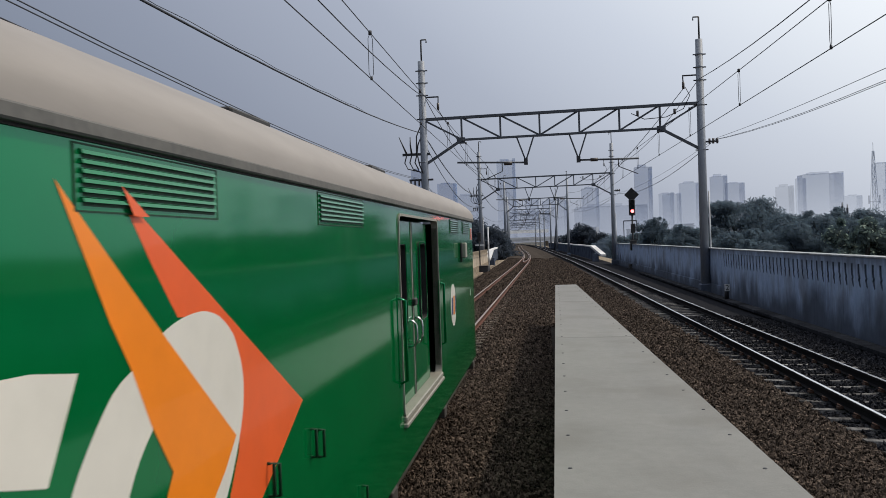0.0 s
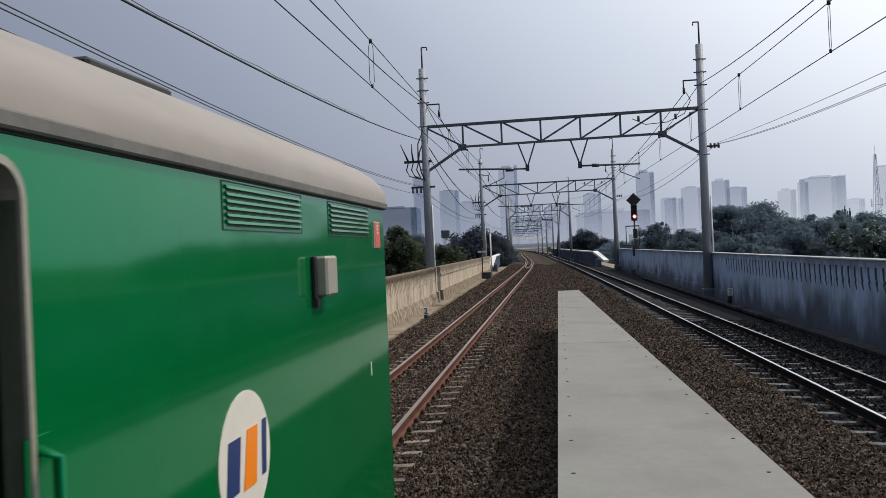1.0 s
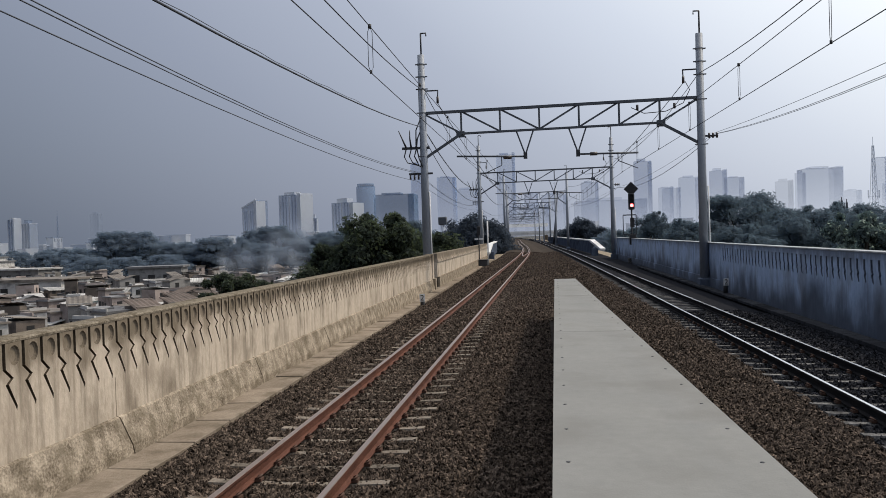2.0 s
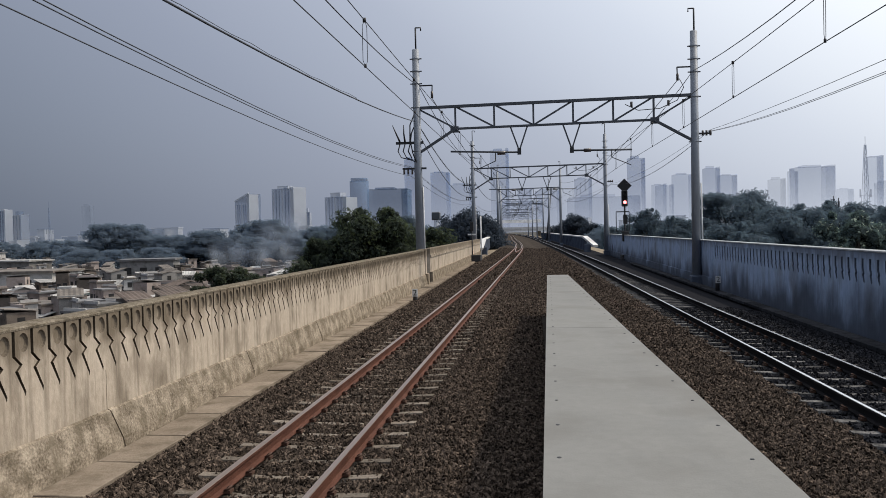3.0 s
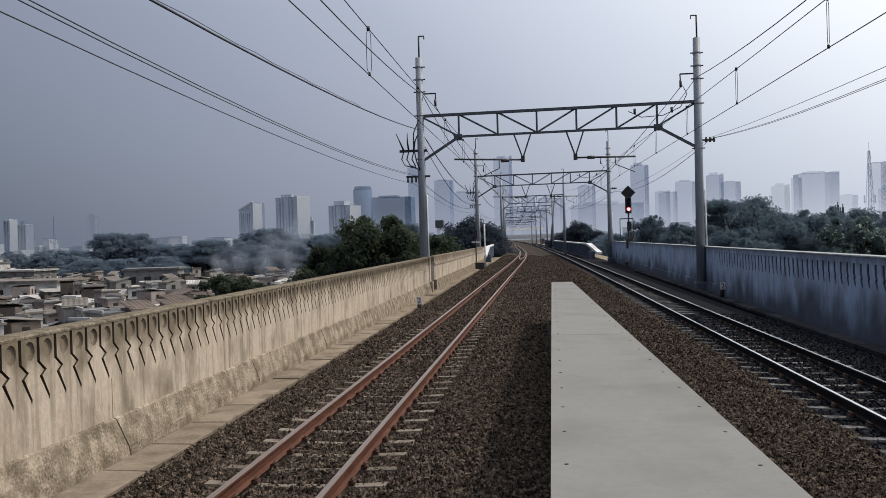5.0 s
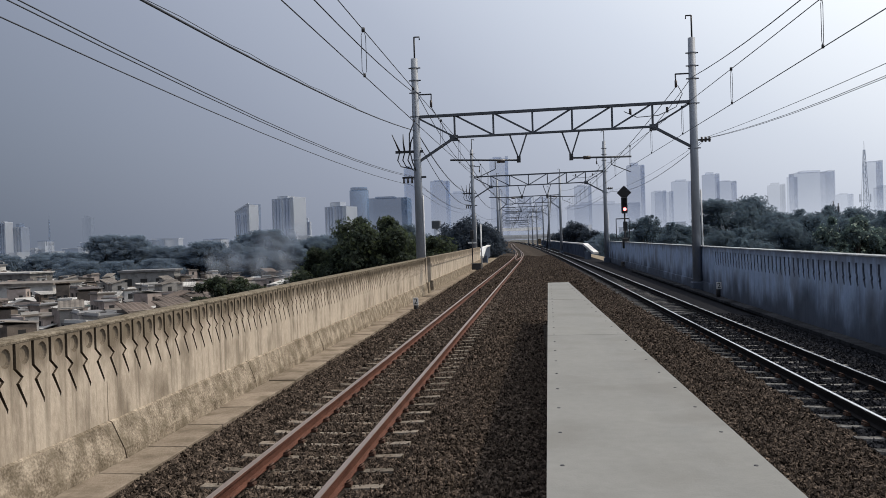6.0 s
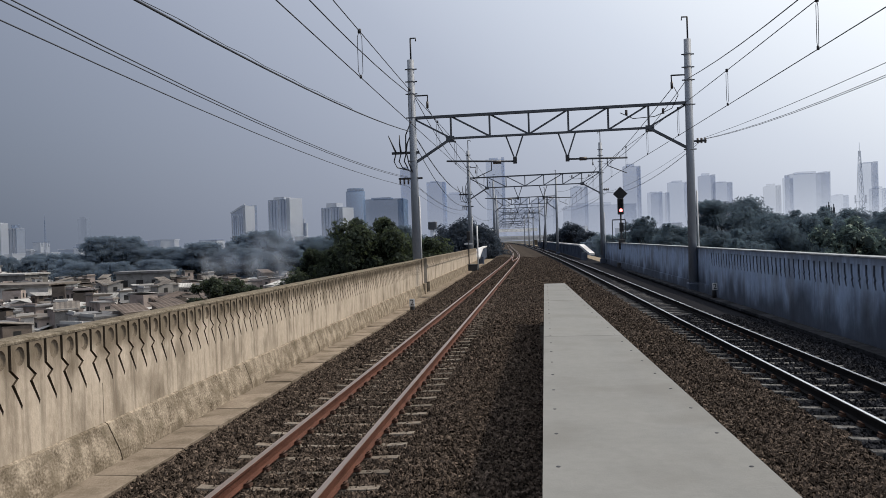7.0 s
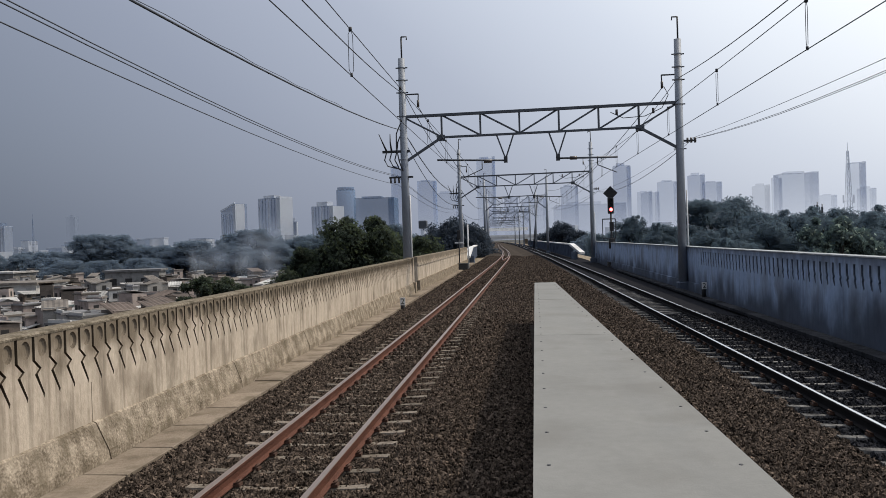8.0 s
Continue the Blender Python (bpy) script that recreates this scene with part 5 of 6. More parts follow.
# ---------------------------------------------------------------- trees
def leaf_material(name, c1, c2, amount=0.45, shine=(1.1, 1.2, 0.8), haze_mix=0.0):
    m = surface(name, c1, c2, 0.6, 1.0, 0.0, random="island", amount=amount, spec=0.0)
    nt = m.node_tree
    b = nt.nodes["Principled BSDF"]
    tr = nt.nodes.new("ShaderNodeBsdfTranslucent")
    tr.inputs["Color"].default_value = (c2[0] * shine[0], c2[1] * shine[1], c2[2] * shine[2], 1)
    mx = nt.nodes.new("ShaderNodeMixShader")
    mx.inputs["Fac"].default_value = 0.5
    nt.links.new(b.outputs[0], mx.inputs[1])
    nt.links.new(tr.outputs[0], mx.inputs[2])
    # painted haze: part of what lies behind comes through each leaf
    haze_clear = nt.nodes.new("ShaderNodeBsdfTransparent")
    thin = nt.nodes.new("ShaderNodeMixShader")
    thin.inputs["Fac"].default_value = haze_mix
    nt.links.new(mx.outputs[0], thin.inputs[1])
    nt.links.new(haze_clear.outputs[0], thin.inputs[2])
    nt.links.new(thin.outputs[0], nt.nodes["Material Output"].inputs["Surface"])
    return m


# Haze put into the leaf colours: farther foliage is paler and bluer.
M["leaf_dark"] = leaf_material("hazed_dark_foliage", (0.10, 0.130, 0.162), (0.142, 0.177, 0.21), 0.2, (0.9, 1.05, 1.1), 0.45)
M["leaf_mid"] = leaf_material("green_foliage", (0.034, 0.046, 0.046), (0.085, 0.10, 0.072), 0.6, (0.95, 1.05, 0.8), 0.2)
M["leaf_far"] = leaf_material("hazed_far_foliage", (0.165, 0.207, 0.26), (0.20, 0.247, 0.305), 0.1, (0.95, 1.05, 1.1), 0.5)
M["leaf_hazy"] = leaf_material("hazed_grey_green_foliage", (0.07, 0.098, 0.108), (0.115, 0.145, 0.142), 0.5, (0.8, 0.95, 0.95), 0.35)
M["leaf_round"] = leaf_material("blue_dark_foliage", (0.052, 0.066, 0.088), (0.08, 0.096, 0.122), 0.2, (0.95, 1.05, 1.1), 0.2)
# Sunlight put into colour: near-white leaves for the bright specks.
M["leaf_pale"] = leaf_material("sunlit_pale_leaves", (0.34, 0.40, 0.33), (0.55, 0.60, 0.50), 0.4, (0.75, 0.85, 0.85), 0.0)
M["bark"] = surface("grey_bark", (0.05, 0.042, 0.035), (0.11, 0.095, 0.08), 3, 0.9, 0.5, 20, stretch=(1, 1, 0.3))


def leaves(name, centres, radii, per, size, mat, rng, flat=1.0):
    """Small folded leaf clumps scattered through a set of lumps."""
    pts, nor = [], []
    usual = float(np.mean(radii))
    for c, r in zip(centres, radii):
        many = max(14, int(per * min(1.6, (r / usual) ** 1.6)))
        d = rng.normal(size=(many, 3))
        d /= np.linalg.norm(d, axis=1)[:, None]
        rad = r * (0.3 + 0.95 * rng.random(many) ** 0.7)
        p = d * rad[:, None] * np.array([1, 1, flat]) + np.array(c)
        pts.append(p)
        nor.append(d + np.array([0, 0, 0.35]))
    p, nrm = np.concatenate(pts), np.concatenate(nor)
    n = len(p)
    nrm = nrm + rng.normal(size=(n, 3)) * 0.55
    nrm /= np.linalg.norm(nrm, axis=1)[:, None]
    a = np.cross(nrm, rng.normal(size=(n, 3)))
    a /= np.linalg.norm(a, axis=1)[:, None]
    b = np.cross(nrm, a)
    s = size * (0.5 + rng.random(n))
    a, b = a * s[:, None], b * (s * 0.55)[:, None]
    lift = nrm * (s * 0.18)[:, None]
    v = np.stack([p - a, p + b - lift, p + a, p - b - lift, p + a * 0.1], 1)
    me = bpy.data.meshes.new(name)
    me.vertices.add(n * 5)
    me.vertices.foreach_set("co", v.reshape(-1))
    tri = np.array([(0, 4, 1), (4, 2, 1), (0, 3, 4), (4, 3, 2)])
    idx = (tri[None] + 5 * np.arange(n)[:, None, None]).reshape(-1).astype(np.int32)
    me.loops.add(len(idx))
    me.loops.foreach_set("vertex_index", idx)
    me.polygons.add(n * 4)
    me.polygons.foreach_set("loop_start", np.arange(0, n * 12, 3, dtype=np.int32))
    me.polygons.foreach_set("loop_total", np.full(n * 4, 3, dtype=np.int32))
    me.update()
    me.validate()
    me.materials.append(mat)
    return me


def build_tree(label, height, spread, flat, lumps, per, size, mat, seed, low=0.45, sprigs=0, pale=0):
    """Tapered trunk, limbs to each lump of foliage, uneven crown."""
    rng = np.random.default_rng(seed)
    t = holder("tree", label, "tree", "trees")
    centres, radii = [], []
    for k in range(lumps):
        a, rr = rng.random() * 6.283, math.sqrt(rng.random())
        z = height * (low + (1 - low) * rng.random())
        shape = 1.0 - 0.55 * abs((z / height - 0.68) / 0.34) ** 1.5 if flat < 0.9 else 1.0 - 0.5 * max(0, z / height - 0.72) / 0.28
        centres.append((math.cos(a) * rr * spread * max(0.25, shape), math.sin(a) * rr * spread * max(0.25, shape), z - 0.12 * spread * flat))
        radii.append(spread * (0.14 + 0.2 * rng.random()))
    # twiggy tufts that break the outline
    for k in range(sprigs):
        a, up = rng.random() * 6.283, rng.random()
        r = spread * (0.75 + 0.4 * rng.random()) * (1.0 - 0.65 * up)
        centres.append((math.cos(a) * r, math.sin(a) * r, height * (low + (1.02 - low) * up)))
        radii.append(spread * (0.05 + 0.07 * rng.random()))
    bm = bmesh.new()
    tube(bm, [(0, 0, 0), (0.1, 0.05, height * 0.25), (-0.1, 0.1, height * 0.5), (0, 0, height * 0.72)], height * 0.028, 8, height * 0.012)
    trunk = part("trunk", bm, M["bark"], t)
    for c in centres[:12]:
        z0 = height * (0.28 + 0.3 * rng.random())
        part("limb", tubed([(0, 0, z0), (c[0] * 0.5, c[1] * 0.5, z0 + (c[2] - z0) * 0.6), c], height * 0.011, 5, height * 0.004), M["bark"], trunk)
    cr = new("crown", leaves("crown", centres, radii, per, size, mat, rng, flat))
    cr.parent = t
    # a second, sparse crown whose pale colour imitates sunlit leaves
    if pale:
        sun = new("sunlit_leaves", leaves("sunlit_leaves", centres, [r * 1.08 for r in radii], pale, size * 0.42, M["leaf_pale"], rng, flat))
        sun.parent = t
        sun["label"] = "scattered leaves painted pale as if sunlit"
    return t


def build_trees():
    base = GROUND_Z
    kinds = {
        "near": build_tree("leafy green tree rising beside the viaduct", 15.4, 4.7, 0.8, 70, 260, 0.23, M["leaf_mid"], 1, sprigs=40),
        "bush": build_tree("low dense green tree among the shacks", 9.6, 3.0, 0.8, 26, 220, 0.22, M["leaf_mid"], 2, 0.3),
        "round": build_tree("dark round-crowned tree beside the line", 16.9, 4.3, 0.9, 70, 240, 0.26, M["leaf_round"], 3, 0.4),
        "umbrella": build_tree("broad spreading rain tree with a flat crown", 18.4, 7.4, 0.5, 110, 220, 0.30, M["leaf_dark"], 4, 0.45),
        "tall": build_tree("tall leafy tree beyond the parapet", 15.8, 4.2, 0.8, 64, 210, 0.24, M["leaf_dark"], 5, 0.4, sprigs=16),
        "bright": build_tree("large-leaved tree with some leaves painted pale as if sunlit", 14.4, 2.9, 0.9, 34, 130, 0.30, M["leaf_hazy"], 6, 0.35, sprigs=10, pale=40),
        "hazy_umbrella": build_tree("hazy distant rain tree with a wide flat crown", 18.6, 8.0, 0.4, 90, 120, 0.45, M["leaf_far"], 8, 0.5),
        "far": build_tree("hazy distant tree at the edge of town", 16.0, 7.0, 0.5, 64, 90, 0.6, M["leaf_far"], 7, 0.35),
    }
    def put(kind, x, y, s=1.0, turn=0.0, dz=0.0):
        copy_thing(kinds[kind], pose(x, y, base + dz, 0, 0, turn))
    rng = random.Random(11)
    first = {"near": (-15.3, 76, 20), "bush": (-39.5, 95, 0), "round": (-9.0, 121, 40), "umbrella": (31.6, 131, 10), "tall": (32.6, 106, 0), "bright": (22.8, 61, 0), "far": (-180, 332, 0), "hazy_umbrella": (-147, 262, 70)}
    for k, (x, y, a) in first.items():
        kinds[k].matrix_basis = pose(x, y, base, 0, 0, a)
    for k, x, y, dz in (("near", -19.2, 75, -2.8), ("near", -12.0, 84, -2.0), ("near", -18.0, 90, -1.2), ("round", -12.5, 128, -1.0), ("round", -7.8, 130, -1.6),
                        ("tall", -26.8, 160, 1.2), ("tall", -34, 165, -0.5), ("tall", -43, 180, 0.2), ("tall", -21, 140, -1.0), ("tall", -27, 120, -3.5), ("tall", -50, 190, -1.5),
                        ("umbrella", 44, 150, -2.2), ("umbrella", 22, 150, -4.6), ("tall", 18.4, 131, 0.4), ("tall", 21, 121, -1.0), ("tall", 25, 125, -1.5), ("tall", 27, 110, -2.0), ("tall", 14.5, 135, -2.0), ("tall", 21.5, 84, -3.2), ("tall", 24, 92, -2.2),
                        ("tall", 33, 96, -0.4), ("tall", 28.5, 88, -1.2), ("tall", 37, 101, 0.2), ("tall", 41, 110, -0.2), ("tall", 38, 88, -1.0), ("tall", 33.5, 80, -1.0), ("tall", 29.0, 72, -1.2), ("bright", 25.6, 64, -1.4), ("bright", 20.2, 59, -2.4), ("bright", 27.8, 70, -1.2), ("tall", 46, 104, 0.2), ("tall", 31, 64, -1.6),
                        ("round", 11.5, 220, 0.6), ("round", 8.0, 226, -1.5), ("round", 15.5, 215, -1.6), ("bush", -36.6, 97, -0.3), ("bush", -34.4, 95, -1.2)):
        put(k, x, y, turn=rng.uniform(0, 360), dz=dz)
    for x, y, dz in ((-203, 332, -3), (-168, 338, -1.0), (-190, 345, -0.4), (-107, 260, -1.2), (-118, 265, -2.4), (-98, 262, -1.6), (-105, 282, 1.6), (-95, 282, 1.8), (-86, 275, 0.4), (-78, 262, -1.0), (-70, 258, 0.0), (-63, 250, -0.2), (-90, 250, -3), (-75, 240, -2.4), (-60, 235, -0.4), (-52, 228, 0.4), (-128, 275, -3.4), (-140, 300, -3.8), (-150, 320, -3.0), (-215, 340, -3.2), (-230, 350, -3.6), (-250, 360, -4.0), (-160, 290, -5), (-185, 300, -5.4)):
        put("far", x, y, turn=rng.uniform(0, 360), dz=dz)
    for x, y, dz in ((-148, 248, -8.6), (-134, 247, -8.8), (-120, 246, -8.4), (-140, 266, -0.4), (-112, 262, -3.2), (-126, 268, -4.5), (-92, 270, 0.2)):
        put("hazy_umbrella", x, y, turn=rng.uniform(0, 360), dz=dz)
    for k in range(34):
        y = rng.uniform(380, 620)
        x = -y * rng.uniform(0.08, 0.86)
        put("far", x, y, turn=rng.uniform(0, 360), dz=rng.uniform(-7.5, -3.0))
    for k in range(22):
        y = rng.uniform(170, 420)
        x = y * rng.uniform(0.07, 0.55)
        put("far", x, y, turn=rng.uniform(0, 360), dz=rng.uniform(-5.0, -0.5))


# ---------------------------------------------------------------- the low town
def build_houses():
    pal = [("weathered_render", (0.2, 0.195, 0.19), (0.31, 0.30, 0.285)), ("pale_render", (0.42, 0.41, 0.40), (0.58, 0.57, 0.55)), ("grey_block", (0.2, 0.2, 0.2), (0.3, 0.3, 0.3)),
           ("blue_boards", (0.08, 0.10, 0.15), (0.13, 0.155, 0.21)), ("brown_boards", (0.12, 0.10, 0.085), (0.21, 0.175, 0.15)), ("teal_boards", (0.07, 0.11, 0.11), (0.12, 0.16, 0.16)), ("pinkish_render", (0.34, 0.285, 0.26), (0.46, 0.39, 0.36))]
    walls = [surface(n, a, b, 0.9, 0.9, 0.2, 10, dirt=tuple(v * 0.6 for v in a), dirt_scale=0.7, random="object", amount=0.2) for n, a, b in pal]
    rpal = [("rusty_corrugated_iron", (0.08, 0.06, 0.05), (0.16, 0.125, 0.105)), ("grey_corrugated_iron", (0.13, 0.13, 0.135), (0.22, 0.22, 0.225)), ("bright_zinc_sheet", (0.38, 0.375, 0.365), (0.55, 0.54, 0.52)), ("red_clay_tiles", (0.13, 0.085, 0.07), (0.19, 0.13, 0.11)), ("brown_asbestos_sheet", (0.12, 0.105, 0.092), (0.22, 0.195, 0.172))]
    roofs = [surface(n, a, b, 0.6, 0.75, 0.3, 12, dirt=tuple(v * 0.5 for v in a), dirt_scale=0.5, random="object", amount=0.25) for n, a, b in rpal]
    dark = surface("dark_opening", (0.015, 0.015, 0.016), (0.03, 0.03, 0.03), 2, 0.6, 0.0)
    labels = {"flat": "low shack with a mono-pitch corrugated roof", "gable": "small house with a gabled sheet-metal roof", "box": "two-storey rendered house with flat roof"}
    rng = random.Random(5)

    def house(k, kind, w, d, h, wall, roof):
        ho = holder("house", labels[kind], "house", "town houses")
        part("wall", boxed(-w / 2, w / 2, -d / 2, d / 2, 0, h), wall, ho)
        if kind == "flat":
            bm = bmesh.new()
            n = 2 * max(3, int(w / 0.5))
            rows = []
            for yy in (-d / 2 - 0.3, d / 2 + 0.25):
                for lift in (0.12, 0.05):
                    rows.append([bm.verts.new((-w / 2 - 0.2 + (w + 0.4) * i / n, yy, lift + (0.07 if i % 2 else 0.0))) for i in range(n + 1)])
            for u, v in ((rows[0], rows[2]), (rows[3], rows[1]), (rows[1], rows[0]), (rows[2], rows[3])):
                for i in range(n):
                    bm.faces.new((u[i], u[i + 1], v[i + 1], v[i]))
            bmesh.ops.recalc_face_normals(bm, faces=bm.faces)
            bm.transform(Matrix.Translation((0, 0, h + 0.12)) @ Matrix.Rotation(radians(rng.choice([9, -10, 14, -7, 12])), 4, "X") @ Matrix.Rotation(radians(rng.uniform(-3, 3)), 4, "Y"))
            part("roof", bm, roof, ho)
        elif kind == "gable":
            for s in (-1, 1):
                bm = boxed(-0.08 if s > 0 else -w / 2 - 0.55, w / 2 + 0.55 if s > 0 else 0.08, -d / 2 - 0.4, d / 2 + 0.4, 0, 0.08)
                bm.transform(Matrix.Translation((0, 0, h + w * 0.17)) @ Matrix.Rotation(radians(18 * s), 4, "Y"))
                part("roof", bm, roof, ho)
            part("gable_end", prism(bmesh.new(), [(-w / 2, h), (w / 2, h), (0, h + w * 0.165)], -d / 2, d / 2), wall, ho).matrix_basis = Matrix.Rotation(radians(90), 4, "Z") @ Matrix.Diagonal((d / d, 1, 1, 1))
        else:
            part("roof", boxed(-w / 2 - 0.25, w / 2 + 0.25, -d / 2 - 0.25, d / 2 + 0.25, h, h + 0.22), roof, ho)
            part("parapet", boxed(-w / 2, w / 2, -d / 2, -d / 2 + 0.2, h + 0.22, h + 0.55), wall, ho)
            if k % 13 == 0:
                part("water_tank", tubed([(w / 4, 0, h + 0.2), (w / 4, 0, h + 1.4)], 0.45, 12), walls[5], ho)
        # a lower lean-to, with its own sheet roof, at one side
        if rng.random() < 0.75:
            side, lw, lh = rng.choice([-1, 1]), rng.uniform(1.2, 2.4), h * rng.uniform(0.5, 0.8)
            xa, xb = sorted((side * w / 2, side * (w / 2 + lw)))
            part("lean_to", boxed(xa + 0.02, xb - 0.02, -d / 2 + 0.1, d / 2 - rng.uniform(0.1, 1.0), 0, lh), rng.choice(walls), ho)
            bm = boxed(xa, xb, -d / 2 - 0.35, d / 2, 0, 0.07)
            bm.transform(Matrix.Translation((0, 0, lh + 0.12)) @ Matrix.Translation(((xa + xb) / 2, 0, 0)) @ Matrix.Rotation(radians(8 * side), 4, "Y") @ Matrix.Translation((-(xa + xb) / 2, 0, 0)))
            part("lean_to_roof", bm, rng.choice(roofs), ho)
        # dark openings, doors and awnings on every face
        storeys = 2 if h > 4.2 else 1
        for st in range(storeys):
            for face in (-1, 1):
                for i in range(2):
                    if rng.random() < 0.35:
                        continue
                    x = w * (-0.25 + 0.5 * i) + rng.uniform(-0.15, 0.15)
                    z = 0.9 + st * 2.5
                    ya, yb = sorted((face * (d / 2 - 0.06), face * (d / 2 + 0.04)))
                    part("window", boxed(x - 0.38, x + 0.38, ya, yb, z, min(h - 0.1, z + rng.uniform(0.7, 1.1))), dark, ho)
        for face in (-1, 1):
            xa, xb = sorted((face * (w / 2 - 0.06), face * (w / 2 + 0.03)))
            part("window", boxed(xa, xb, -0.45, 0.4, h - 1.6, h - 0.6), dark, ho)
        if rng.random() < 0.4:
            bm = boxed(-w * 0.35, w * 0.35, -1.0, 0.0, 0, 0.06)
            bm.transform(Matrix.Translation((0, -d / 2, h * 0.62)) @ Matrix.Rotation(radians(14), 4, "X"))
            part("awning", bm, rng.choice(roofs), ho)
        return ho

    proto = []
    for k in range(36):
        kind = rng.choice(["flat", "flat", "flat", "flat", "flat", "flat", "gable", "box", "box"])
        w, d = rng.uniform(2.0, 4.2), rng.uniform(2.0, 4.2)
        h = rng.uniform(4.6, 6.2) if kind == "box" else rng.choice([rng.uniform(2.3, 3.4), rng.uniform(3.2, 4.6), rng.uniform(4.6, 6.6)])
        wall = walls[rng.choice(([0, 0, 1, 6, 2, 6, 4, 2, 3, 1, 4] if k % 8 else [3, 5]) if kind == "flat" else [0, 1, 2, 0] if kind != "box" else [0, 6, 1, 2, 6])]
        proto.append(house(k, kind, w, d, h, wall, roofs[rng.choice([0, 1, 2, 2, 4, 2, 0, 4, 1] if kind != "box" else [1, 4])]))
    places = []
    for row in range(36):
        y = 82 + row * 4.0 * (1 + row * 0.028)
        x = -0.25 * y - 8
        xmin = -0.78 * y - 20
        while x > xmin:
            if not (-42 < x < -32 and 82 < y < 104) and rng.random() < 0.93:
                m = pose(x, y + rng.uniform(-3, 3), GROUND_Z + rng.uniform(-0.3, 0.0), 0, 0, rng.choice([-35, 55, 145, -28, 60, 20, -40]) + rng.uniform(-12, 12))
                places.append((rng.randrange(len(proto)), m))
            x -= rng.uniform(2.5, 4.6) * (1 + row * 0.035)
    # every kind once, then copies, the nearest first; the far rest is one mass
    near, rest = places[:290], places[290:]
    used = set()
    for i, m in near:
        if i not in used:
            used.add(i)
            proto[i].matrix_basis = m
        else:
            copy_thing(proto[i], m)
    mats = walls + roofs + [dark]
    index = {m: k for k, m in enumerate(mats)}
    bm = bmesh.new()
    for i, m in rest:
        for o in proto[i].children:
            start = len(bm.faces)
            bm.from_mesh(o.data)
            bm.faces.ensure_lookup_table()
            k = index[o.data.materials[0]]
            full = m @ o.matrix_basis
            vs = set()
            for f in bm.faces[start:]:
                f.material_index = k
                vs.update(f.verts)
            for v in vs:
                v.co = full @ v.co
    tagged(new("far_houses", mesh_of("far_houses", bm, mats)), "dense mass of far shacks with sheet roofs", "houses", kind="stuff")
    for i, q in enumerate(proto):
        if i not in used:
            q.matrix_basis = pose(-60 - 9 * i, 300, GROUND_Z)
    # long roofs and blocks farther out
    for x, y, w, d, h, m, r in ((-150, 330, 30, 14, 7, 1, 2), (-175, 250, 26, 10, 6.5, 0, 2), (-120, 175, 24, 12, 6.0, 1, 4), (-250, 330, 24, 16, 8.0, 1, 1), (-105, 210, 14, 9, 7.2, 2, 1), (-330, 430, 40, 20, 9, 1, 1), (-120, 430, 30, 16, 8, 1, 2), (-90, 390, 22, 14, 8, 1, 1)):
        b = holder("warehouse", "long low building with a pale sheet roof", "building", "far low buildings", at=pose(x, y, GROUND_Z, 0, 0, rng.uniform(-14, 14)))
        part("wall", boxed(-w / 2, w / 2, -d / 2, d / 2, 0, h), walls[m], b)
        part("roof", boxed(-w / 2 - 0.6, w / 2 + 0.6, -d / 2 - 0.6, d / 2 + 0.6, h, h + 0.5), roofs[r], b)
        for i in range(int(w / 4)):
            part("window", boxed(-w / 2 + 1.2 + i * 4, -w / 2 + 3 + i * 4, -d / 2 - 0.05, -d / 2 + 0.05, h * 0.5, h * 0.75), dark, b)


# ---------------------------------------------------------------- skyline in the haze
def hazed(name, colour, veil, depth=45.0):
    """A far facade, haze painted in: bluish colour, part of the sky behind comes through."""
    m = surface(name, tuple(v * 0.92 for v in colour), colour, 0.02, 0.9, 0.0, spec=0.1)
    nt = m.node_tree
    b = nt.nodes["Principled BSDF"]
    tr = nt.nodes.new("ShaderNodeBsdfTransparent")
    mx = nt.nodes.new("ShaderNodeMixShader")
    # haze painted thickest near the ground, as more transparency
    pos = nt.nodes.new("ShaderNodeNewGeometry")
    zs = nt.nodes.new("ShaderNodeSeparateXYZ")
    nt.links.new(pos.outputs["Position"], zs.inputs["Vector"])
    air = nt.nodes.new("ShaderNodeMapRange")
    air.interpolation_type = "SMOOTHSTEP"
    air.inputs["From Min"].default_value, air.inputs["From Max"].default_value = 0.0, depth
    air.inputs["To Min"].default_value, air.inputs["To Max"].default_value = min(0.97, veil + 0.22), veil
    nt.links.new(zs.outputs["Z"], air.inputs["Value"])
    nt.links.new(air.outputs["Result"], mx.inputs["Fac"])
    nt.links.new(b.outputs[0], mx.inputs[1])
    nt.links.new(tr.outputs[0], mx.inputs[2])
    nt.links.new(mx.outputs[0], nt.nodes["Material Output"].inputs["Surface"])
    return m


